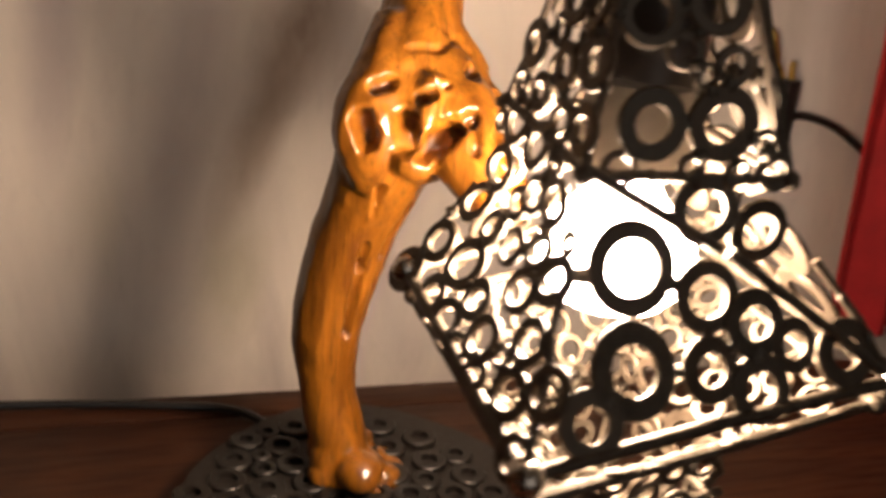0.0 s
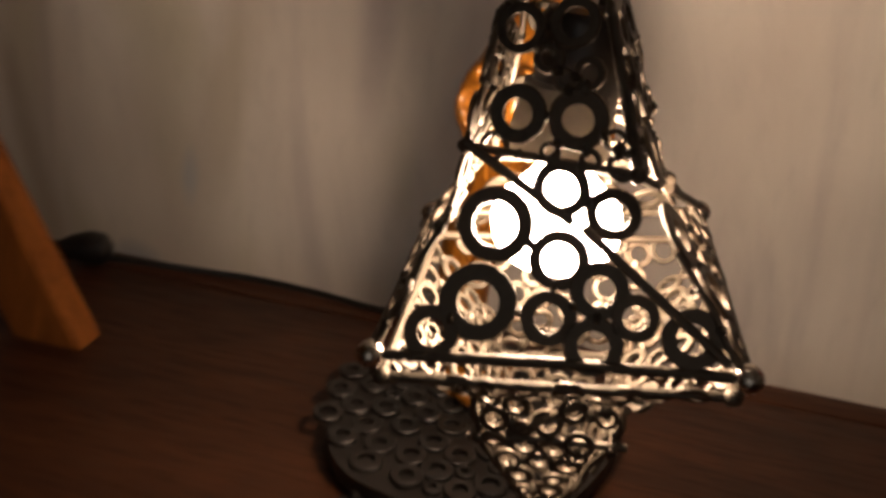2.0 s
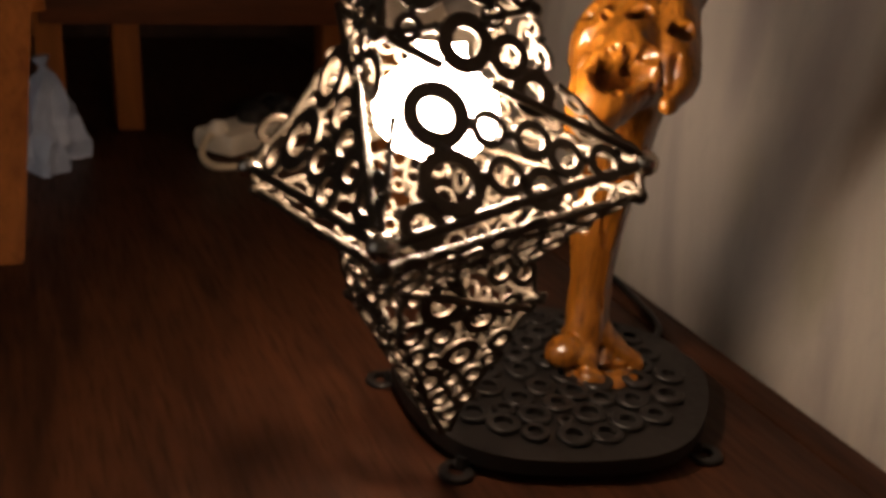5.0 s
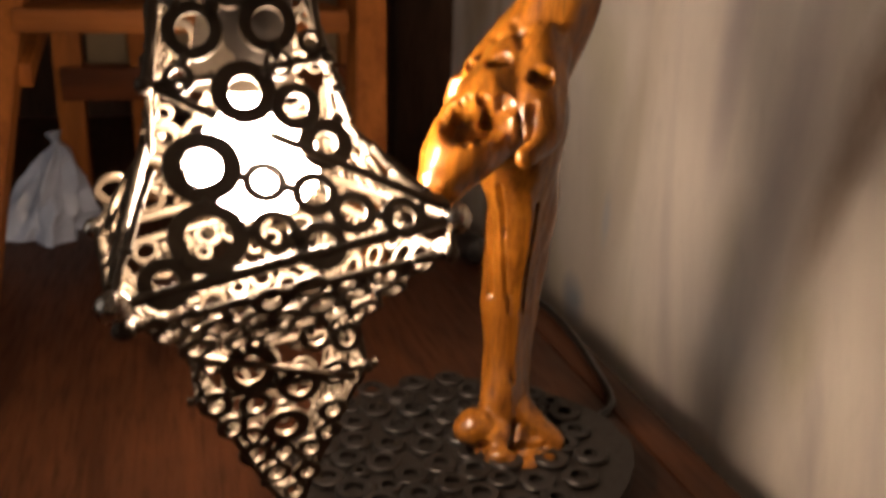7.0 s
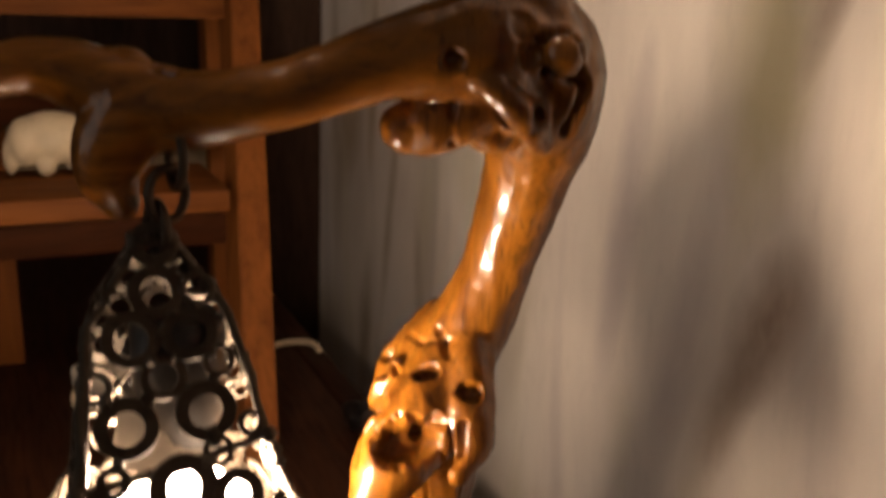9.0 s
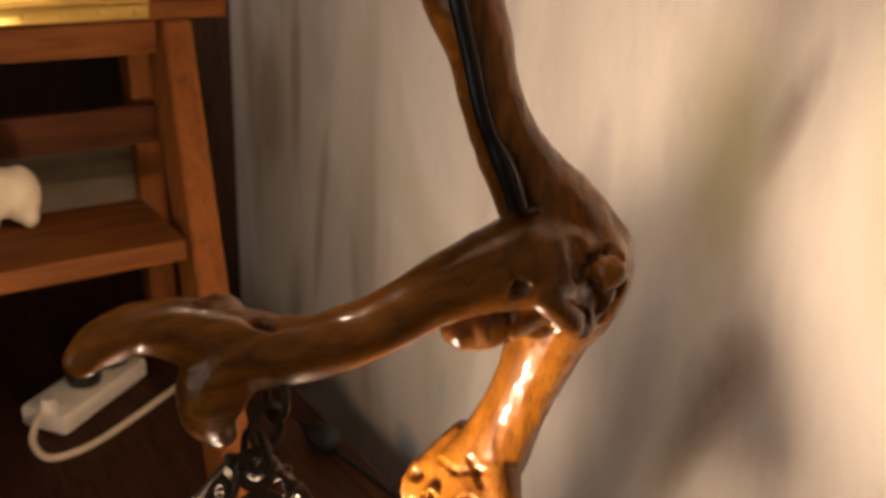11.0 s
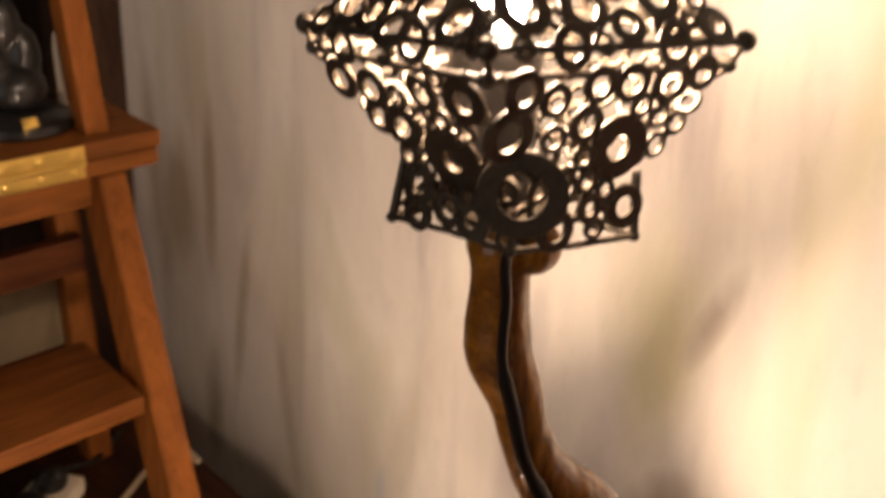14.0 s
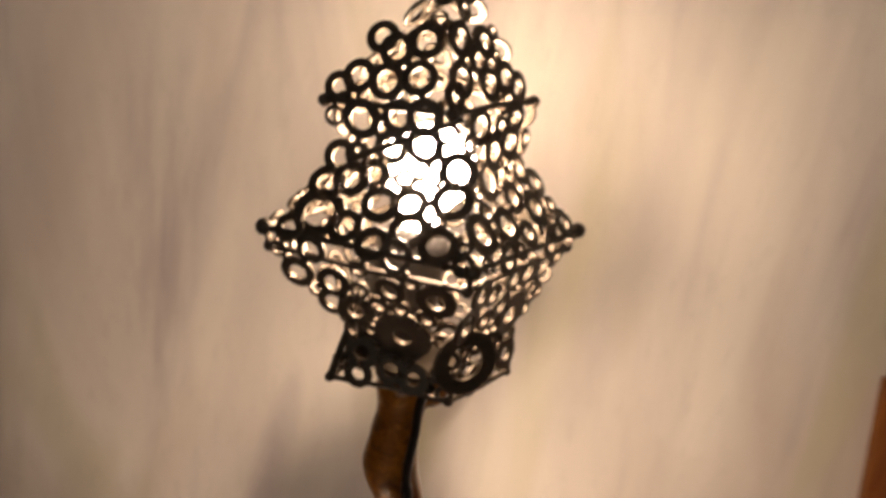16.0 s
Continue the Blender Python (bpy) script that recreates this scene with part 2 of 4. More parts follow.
def lathe(profile, seg=24, m=Matrix()):
    bm = bmesh.new()
    rings = [[bm.verts.new(m @ Vector((r * math.cos(2 * math.pi * k / seg), r * math.sin(2 * math.pi * k / seg), z))) for k in range(seg)] for r, z in profile]
    for ra, rb in zip(rings, rings[1:]):
        for k in range(seg):
            bm.faces.new((ra[k], ra[(k + 1) % seg], rb[(k + 1) % seg], rb[k]))
    bm.faces.new(rings[0][::-1])
    bm.faces.new(rings[-1])
    return bm


def blob_into(bm, p, radii, rot=(0, 0, 0), sub=3):
    m = pose(*p, *rot) @ Matrix.Diagonal((*radii, 1))
    return bmesh.ops.create_icosphere(bm, subdivisions=sub, radius=1, matrix=m)["verts"]


def fuse(ob, voxel, smooth):
    """Melt the overlapping lumps of a mesh into one smooth skin."""
    rm = ob.modifiers.new("fuse", "REMESH")
    rm.mode, rm.voxel_size, rm.use_smooth_shade = "VOXEL", voxel, True
    sm = ob.modifiers.new("soften", "SMOOTH")
    sm.factor, sm.iterations = 0.5, smooth
    bpy.context.view_layer.update()
    skin = bpy.data.meshes.new_from_object(ob.evaluated_get(bpy.context.evaluated_depsgraph_get()))
    ob.modifiers.clear()
    ob.data = skin
    return skin


WASHER_MESH = {}


def washer_mesh(r, hole, thick, material):
    """A flat steel ring with softened rims, shared between rings of one size."""
    key = (r, hole, thick, material.name)
    if key not in WASHER_MESH:
        bm = bmesh.new()
        h, c, seg = thick / 2, thick * 0.25, 20
        prof = [(hole, -h), (hole, h), (hole + c, h + c * 0.1), (r - c, h), (r, h - c), (r, -h + c), (r - c, -h)]
        rings = [[bm.verts.new((a * math.cos(2 * math.pi * k / seg), a * math.sin(2 * math.pi * k / seg), z)) for k in range(seg)] for a, z in prof]
        for i in range(len(prof)):
            ra, rb = rings[i], rings[(i + 1) % len(prof)]
            for k in range(seg):
                bm.faces.new((ra[k], rb[k], rb[(k + 1) % seg], ra[(k + 1) % seg]))
        bmesh.ops.recalc_face_normals(bm, faces=bm.faces[:])
        me = bpy.data.meshes.new("washer")
        bm.to_mesh(me)
        bm.free()
        me.materials.append(material)
        me.shade_smooth()
        me.set_sharp_from_angle(angle=radians(40))
        WASHER_MESH[key] = me
    return WASHER_MESH[key]


def washer(parent, p, n, r, hole=0.58, thick=0.0026, material=None, spin=0.0):
    ob = new("washer", washer_mesh(round(r, 4), round(r * hole, 4), thick, material or M_STEEL))
    ob.matrix_world = frame_at(p, n)
    ob.parent = parent
    return ob


# ---- structure ----
part("floor", box((-1.2, -2.4, -0.04), (1.9, -0.032, 0.0), 0.002), M_FLOOR)
part("floor_edge", box((-1.2, -0.031, -0.045), (1.9, 0.0, 0.001), 0.003), M_FLOOR)
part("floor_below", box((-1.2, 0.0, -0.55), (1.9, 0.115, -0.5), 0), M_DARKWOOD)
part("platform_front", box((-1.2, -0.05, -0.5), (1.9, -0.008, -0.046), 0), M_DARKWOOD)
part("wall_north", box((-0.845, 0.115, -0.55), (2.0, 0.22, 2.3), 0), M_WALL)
part("wall_west", box((-1.3, -2.5, -0.55), (-1.2, 0.22, 2.3), 0), M_DARKWOOD)
part("wall_east", box((1.9, -2.5, -0.55), (2.0, 0.115, 2.3), 0), M_PLASTER)
# unseen wall; its wide opening is added to let in fill light
bm = box((-1.3, -2.5, -0.55), (-0.6, -2.4, 2.3), 0)
box_into(bm, (1.3, -2.5, -0.55), (2.0, -2.4, 2.3))
box_into(bm, (-0.6, -2.5, 2.05), (1.3, -2.4, 2.3))
part("wall_south", bm, M_PLASTER)
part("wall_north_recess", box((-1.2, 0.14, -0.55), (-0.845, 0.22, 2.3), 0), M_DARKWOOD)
part("ceiling", box((-1.3, -2.5, 2.3), (2.0, 0.22, 2.4), 0), M_PLASTER)
for nm, lb in (("floor", "dark reddish-brown varnished wooden floor"), ("floor_edge", "reddish-brown wooden edge strip of the floor"), ("floor_below", "dark gap floor below the platform"), ("platform_front", "dark wooden riser below the floor edge"),
               ("wall_north", "cream plaster wall with grey and olive streaks"), ("wall_west", "dark brown wooden wall"), ("wall_east", "beige plastered wall"), ("wall_south", "beige plastered wall with a wide opening added for fill light"),
               ("wall_north_recess", "dark recess beside the plaster wall"), ("ceiling", "beige plastered ceiling")):
    tagged(bpy.data.objects[nm], lb, nm.split("_")[0], kind="structure")
tagged(part("trim", box((-0.905, 0.02, -0.5), (-0.845, 0.135, 2.3), 0.004), M_DARKWOOD), "dark brown wooden door post", "door post", kind="structure")

# ---- the lamp ----
lamp = thing("driftwood_lamp", "varnished driftwood lamp with two steel washer shades", "lamp")

# base
CX, CY = 0.155, -0.180
bm = bmesh.new()
rim = []
for k in range(64):
    a = 2 * math.pi * k / 64
    r = 0.104 + 0.019 * max(0.0, math.sin(a)) ** 1.3 + 0.003 * math.sin(5 * a)
    rim.append((CX + r * math.cos(a), CY + r * math.sin(a)))
lo = [bm.verts.new((x, y, 0.0075)) for x, y in rim]
hi = [bm.verts.new((x, y, 0.0185)) for x, y in rim]
bm.faces.new(lo[::-1])
top = bm.faces.new(hi)
for k in range(64):
    bm.faces.new((lo[k], lo[(k + 1) % 64], hi[(k + 1) % 64], hi[k]))
bmesh.ops.bevel(bm, geom=[e for e in top.edges], offset=0.003, segments=2, affect="EDGES")
base = part("base_plate", bm, M_BASE, lamp, "dark iron base plate set with steel washers")
rng = random.Random(4)
done = []
for r in (0.0115, 0.0110, 0.0105, 0.0095, 0.0080, 0.0065):
    for _ in range(900):
        a, d = rng.uniform(0, 2 * math.pi), 0.092 * math.sqrt(rng.random())
        x, y = CX - 0.012 + d * math.cos(a), CY + 0.006 + d * math.sin(a)
        if all(math.hypot(x - q[0], y - q[1]) > 0.92 * (r + q[2]) for q in done):
            done.append((x, y, r))
            washer(base, (x, y, 0.0200 + rng.uniform(0, 0.0008)), (rng.uniform(-.02, .02), rng.uniform(-.02, .02), 1), r, rng.choice((0.44, 0.48, 0.54)), 0.004, M_BASE)
for x, y in ((0.251, -0.108), (0.218, -0.274), (0.102, -0.280), (0.060, -0.125)):
    washer(base, (x, y, 0.0018), (0, 0, 1), 0.0115, 0.5, 0.0035, M_BASE)
    part("foot", lathe([(0.005, 0.003), (0.004, 0.010)], 10, Matrix.Translation((x * .94 + CX * .06, y * .94 + CY * .06, 0))), M_BASE, base)

# driftwood stem: one grown piece with a side arm, knots and hollows
LOWER_STEM = [(0.147, -0.142, 0.018, 0.0205), (0.144, -0.138, 0.034, 0.0185), (0.141, -0.137, 0.052, 0.0175), (0.135, -0.134, 0.078, 0.0172), (0.132, -0.133, 0.112, 0.0200),
              (0.137, -0.132, 0.150, 0.0226), (0.146, -0.133, 0.185, 0.0240), (0.152, -0.141, 0.212, 0.0260), (0.158, -0.145, 0.240, 0.0300), (0.161, -0.146, 0.265, 0.0290),
              (0.170, -0.134, 0.293, 0.0235), (0.177, -0.124, 0.325, 0.0200), (0.187, -0.121, 0.358, 0.0215), (0.198, -0.120, 0.388, 0.0240)]
UPPER_STEM = [(0.212, -0.124, 0.415, 0.0285), (0.222, -0.133, 0.440, 0.0320), (0.220, -0.148, 0.466, 0.0270), (0.213, -0.165, 0.492, 0.0198), (0.207, -0.181, 0.522, 0.0155),
              (0.197, -0.185, 0.552, 0.0162), (0.185, -0.190, 0.580, 0.0200), (0.183, -0.192, 0.606, 0.0175), (0.184, -0.195, 0.632, 0.0165), (0.183, -0.195, 0.646, 0.0195),
              (0.182, -0.194, 0.652, 0.0180)]
ARM = [(0.226, -0.140, 0.448, 0.030), (0.230, -0.175, 0.452, 0.0245), (0.225, -0.213, 0.445, 0.0175), (0.221, -0.245, 0.434, 0.0150), (0.217, -0.272, 0.427, 0.0150), (0.209, -0.292, 0.423, 0.0165),
       (0.198, -0.308, 0.424, 0.0185), (0.188, -0.330, 0.433, 0.0155), (0.185, -0.352, 0.439, 0.0115), (0.187, -0.368, 0.437, 0.0105), (0.190, -0.378, 0.433, 0.0080)]
LOBES = [[(0.165, -0.140, 0.294, 0.015), (0.177, -0.154, 0.270, 0.0200), (0.187, -0.174, 0.246, 0.0235), (0.196, -0.193, 0.228, 0.0205), (0.203, -0.204, 0.215, 0.0140)],
         [(0.172, -0.134, 0.300, 0.014), (0.188, -0.144, 0.278, 0.0150), (0.202, -0.150, 0.256, 0.0150), (0.213, -0.152, 0.242, 0.0115), (0.220, -0.159, 0.234, 0.0065), (0.223, -0.163, 0.230, 0.005)],
         [(0.156, -0.140, 0.298, 0.012), (0.147, -0.154, 0.270, 0.017), (0.140, -0.161, 0.245, 0.020), (0.146, -0.158, 0.220, 0.016)],
         [(0.170, -0.172, 0.272, 0.010), (0.162, -0.179, 0.254, 0.0095), (0.160, -0.178, 0.232, 0.012)],
         [(0.224, -0.160, 0.430, 0.018), (0.219, -0.181, 0.419, 0.0160), (0.215, -0.193, 0.415, 0.0145), (0.214, -0.197, 0.414, 0.0125)],
         [(0.242, -0.182, 0.444, 0.006), (0.252, -0.167, 0.432, 0.0075), (0.250, -0.152, 0.418, 0.007), (0.238, -0.140, 0.408, 0.006)],
         [(0.238, -0.135, 0.452, 0.022), (0.248, -0.139, 0.452, 0.0135), (0.256, -0.142, 0.451, 0.0105)],
         [(0.197, -0.314, 0.424, 0.018), (0.196, -0.323, 0.408, 0.0170), (0.196, -0.326, 0.394, 0.0140), (0.196, -0.322, 0.383, 0.009)],
         [(0.140, -0.140, 0.040, 0.015), (0.136, -0.144, 0.028, 0.012), (0.133, -0.146, 0.024, 0.010)],
         [(0.152, -0.129, 0.046, 0.0100), (0.160, -0.117, 0.031, 0.0090), (0.167, -0.109, 0.024, 0.0070)]]
bm = bmesh.new()
for rows in (LOWER_STEM + UPPER_STEM, ARM, *LOBES):
    s = spline(rows, 6)
    tube_into(bm, [q[:3] for q in s], [q[3] for q in s], 20)
    blob_into(bm, rows[-1][:3], (rows[-1][3] * 1.02,) * 3, sub=2)
for p, r in (((0.166, -0.157, 0.248), (0.036, 0.025, 0.036)), ((0.232, -0.182, 0.452), (0.017, 0.022, 0.020)), ((0.187, -0.317, 0.438), (0.010, 0.013, 0.010)), ((0.2225, -0.165, 0.2305), (0.0055, 0.0055, 0.0065)), ((0.153, -0.144, 0.027), (0.019, 0.020, 0.013)), ((0.1520, -0.161, 0.033), (0.0135, 0.0145, 0.0125)), ((0.168, -0.150, 0.0235), (0.013, 0.010, 0.0055)), ((0.168, -0.127, 0.0225), (0.010, 0.012, 0.005)), ((0.160, -0.135, 0.0195), (0.028, 0.030, 0.0035)), ((0.197, -0.186, 0.649), (0.016, 0.016, 0.016)), ((0.238, -0.150, 0.424), (0.017, 0.013, 0.012)), ((0.224, -0.158, 0.411), (0.011, 0.012, 0.009))):
    blob_into(bm, p, r)
stem = part("driftwood_stem", bm, M_TRUNK, lamp, "glossy orange-brown driftwood stem with knots")
fused = fuse(stem, 0.0015, 7)
# hollows, creases and raised ridges of the knots: from, to, half width, depth
KNOT_FRONT = [((0.137, -0.182, 0.273), (0.145, -0.184, 0.275), 0.0040, 0.007), ((0.156, -0.187, 0.269), (0.163, -0.188, 0.270), 0.0036, 0.007), ((0.171, -0.184, 0.277), (0.175, -0.184, 0.277), 0.0030, 0.006),
              ((0.130, -0.180, 0.2525), (0.1327, -0.183, 0.2405), 0.0062, 0.013), ((0.148, -0.186, 0.2545), (0.150, -0.189, 0.243), 0.0060, 0.013), ((0.163, -0.192, 0.240), (0.174, -0.192, 0.251), 0.0065, 0.013),
              ((0.174, -0.192, 0.251), (0.184, -0.193, 0.259), 0.0042, 0.008), ((0.164, -0.192, 0.268), (0.1555, -0.195, 0.242), 0.0042, -0.003), ((0.1855, -0.1965, 0.2575), (0.1835, -0.204, 0.2435), 0.0024, 0.004),
              ((0.1835, -0.204, 0.2435), (0.196, -0.204, 0.2315), 0.0022, 0.0035)]
KNOT_SIDE = [((0.1462, -0.1732, 0.2112), (0.1438, -0.1559, 0.1614), 0.0034, 0.006), ((0.1438, -0.1559, 0.1614), (0.1398, -0.1518, 0.1215), 0.0028, 0.005), ((0.203, -0.193, 0.2440), (0.206, -0.182, 0.2470), 0.0108, 0.017),
             ((0.206, -0.180, 0.252), (0.208, -0.1713, 0.256), 0.0048, 0.007), ((0.191, -0.175, 0.279), (0.193, -0.170, 0.280), 0.0042, 0.009), ((0.208, -0.155, 0.271), (0.2083, -0.150, 0.269), 0.0046, 0.009),
             ((0.2150, -0.160, 0.256), (0.2185, -0.161, 0.240), 0.0026, 0.005), ((0.210, -0.168, 0.251), (0.208, -0.166, 0.236), 0.0036, -0.003), ((0.1671, -0.158, 0.2003), (0.1562, -0.1506, 0.1673), 0.0022, 0.004)]
STEM_CREASES = [((0.1562, -0.1506, 0.1673), (0.1504, -0.1442, 0.1223), 0.0015, 0.003), ((0.1504, -0.1422, 0.1223), (0.156, -0.138, 0.0652), 0.0017, 0.0035), ((0.163, -0.138, 0.190), (0.153, -0.128, 0.110), 0.0014, 0.0025),
                ((0.1719, -0.169, 0.2893), (0.185, -0.158, 0.292), 0.0024, 0.0014), ((0.185, -0.158, 0.292), (0.1949, -0.1373, 0.2922), 0.0024, 0.0014), ((0.156, -0.172, 0.290), (0.1719, -0.169, 0.2893), 0.0024, 0.0014),
                ((0.181, -0.165, 0.300), (0.192, -0.160, 0.287), 0.0024, 0.0014), ((0.170, -0.143, 0.027), (0.161, -0.137, 0.037), 0.0030, 0.006),
                ((0.164, -0.158, 0.026), (0.172, -0.140, 0.026), 0.0026, 0.005), ((0.170, -0.136, 0.026), (0.172, -0.120, 0.024), 0.0024, 0.005)]
ELBOW_RING = [((0.2541, -0.1518, 0.4573), (0.2565, -0.1422, 0.4611), 0.0028, 0.0042), ((0.2565, -0.1422, 0.4611), (0.2638, -0.1362, 0.4546), 0.0028, 0.0042), ((0.2638, -0.1362, 0.4546), (0.254, -0.1342, 0.4402), 0.0028, 0.0042),
              ((0.254, -0.1342, 0.4402), (0.2522, -0.1466, 0.4438), 0.0028, 0.0042), ((0.2522, -0.1466, 0.4438), (0.2541, -0.1518, 0.4573), 0.0028, 0.0042), ((0.262, -0.1313, 0.4533), (0.2516, -0.1262, 0.4374), 0.0034, 0.007),
              ((0.2516, -0.1262, 0.4374), (0.245, -0.1297, 0.4145), 0.0034, 0.007), ((0.2527, -0.1614, 0.4641), (0.2479, -0.156, 0.4495), 0.0055, 0.0025), ((0.2479, -0.156, 0.4495), (0.2498, -0.1422, 0.4272), 0.0055, 0.0025)]
ELBOW_HOLES = [((0.2456, -0.160, 0.4212), (0.252, -0.153, 0.421), 0.0052, 0.012), ((0.228, -0.150, 0.408), (0.222, -0.152, 0.408), 0.0038, 0.009), ((0.249, -0.193, 0.4485), (0.249, -0.191, 0.4475), 0.0042, 0.006),
               ((0.2328, -0.1839, 0.4269), (0.2295, -0.1808, 0.4084), 0.0022, 0.0035), ((0.2281, -0.1764, 0.4779), (0.230, -0.172, 0.479), 0.0030, 0.005), ((0.211, -0.303, 0.443), (0.207, -0.306, 0.443), 0.0030, 0.006),
               ((0.192, -0.325, 0.447), (0.191, -0.328, 0.447), 0.0024, 0.004)]
count = len(fused.vertices)
co, no = np.empty(count * 3), np.empty(count * 3)
fused.vertices.foreach_get("co", co)
fused.vertices.foreach_get("normal", no)
co, no = co.reshape(-1, 3), no.reshape(-1, 3)
move = np.array([0.0007 * noise.fractal(Vector(p) * 40, 0.6, 2.0, 2) + 0.00045 * noise.noise(Vector(p) * 95) + 0.0002 * noise.noise(Vector(p) * 230) + 0.0005 * noise.noise(Vector((p[0] * 140, p[1] * 140, p[2] * 10))) * (p[1] > -0.2) for p in co])
# flat flank of the lower stem
for i in np.where((co[:, 2] > 0.03) & (co[:, 2] < 0.215))[0]:
    p, k = co[i], next(k for k in range(len(LOWER_STEM)) if LOWER_STEM[k + 1][2] > co[i][2])
    a, b = np.array(LOWER_STEM[k]), np.array(LOWER_STEM[k + 1])
    c = a + (b - a) * (p[2] - a[2]) / (b[2] - a[2])
    out = (p[0] - c[0]) * 0.73 + (p[1] - c[1]) * 0.683
    fade = min(1.0, (p[2] - 0.03) / 0.03, (0.215 - p[2]) / 0.03)
    if out > 0.64 * c[3]:
        co[i, :2] -= 0.9 * fade * (out - 0.64 * c[3]) * np.array((0.73, 0.683))
# folds and creases round the two knots
for c, reach, size in (((0.178, -0.165, 0.252), 0.058, 0.16), ((0.242, -0.160, 0.436), 0.036, 0.12)):
    near = np.where(((co - c) ** 2).sum(1) < reach ** 2)[0]
    for i in near:
        p = Vector(co[i])
        fade = min(1.0, 2.5 * (1 - (p - Vector(c)).length / reach))
        fold = max(0.0, 1 - abs(noise.noise(p * 62 + Vector((3, 1, 7)))) / 0.16)
        move[i] += size * fade * (0.0022 * noise.noise(p * 48) - 0.0026 * fold * fold)
shift = no * move[:, None]
rough = np.array([1 + 0.22 * noise.noise(Vector(p) * 190) + 0.12 * noise.noise(Vector(p) * 520) for p in co])
for a, b, r, d in KNOT_FRONT + KNOT_SIDE + STEM_CREASES + ELBOW_RING + ELBOW_HOLES:
    a, b = (co[np.argmin(((co - e) ** 2).sum(1))] for e in (a, b))
    ab = b - a
    u = (((co - a) @ ab) / max(ab @ ab, 1e-9)).clip(0, 1)
    q = np.sqrt(((co - a - u[:, None] * ab) ** 2).sum(1)) / (r * 1.35) * rough
    near = q < 1
    way = no[near].mean(0)
    t = ((1 - q) * 1.7).clip(0, 1)
    t = t * t * (3 - 2 * t) * ((no @ (way / np.linalg.norm(way))) > 0.0)
    shift -= (d * t)[:, None] * (0.6 * way / np.linalg.norm(way) + 0.4 * no)
fused.vertices.foreach_set("co", (co + shift).ravel())
fused.update()
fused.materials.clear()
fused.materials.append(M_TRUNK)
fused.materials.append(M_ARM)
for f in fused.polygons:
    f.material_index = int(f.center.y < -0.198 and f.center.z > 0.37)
fused.shade_smooth()

# cable let into the upper stem
part("cable", tube([q for q in spline([(0.205, -0.212, 0.662), (0.200, -0.211, 0.648), (0.201, -0.208, 0.622), (0.201, -0.206, 0.588), (0.208, -0.199, 0.552), (0.216, -0.194, 0.522), (0.225, -0.185, 0.497), (0.229, -0.180, 0.480)], 6)], [0.0031] * 20 + [0.0043] * 14 + [0.0056] * 9, 10), M_CABLE, lamp, "black cable along the stem")


# ---- washer shades ----
def lerp(a, b, t):
    return Vector(a) * (1 - t) + Vector(b) * t


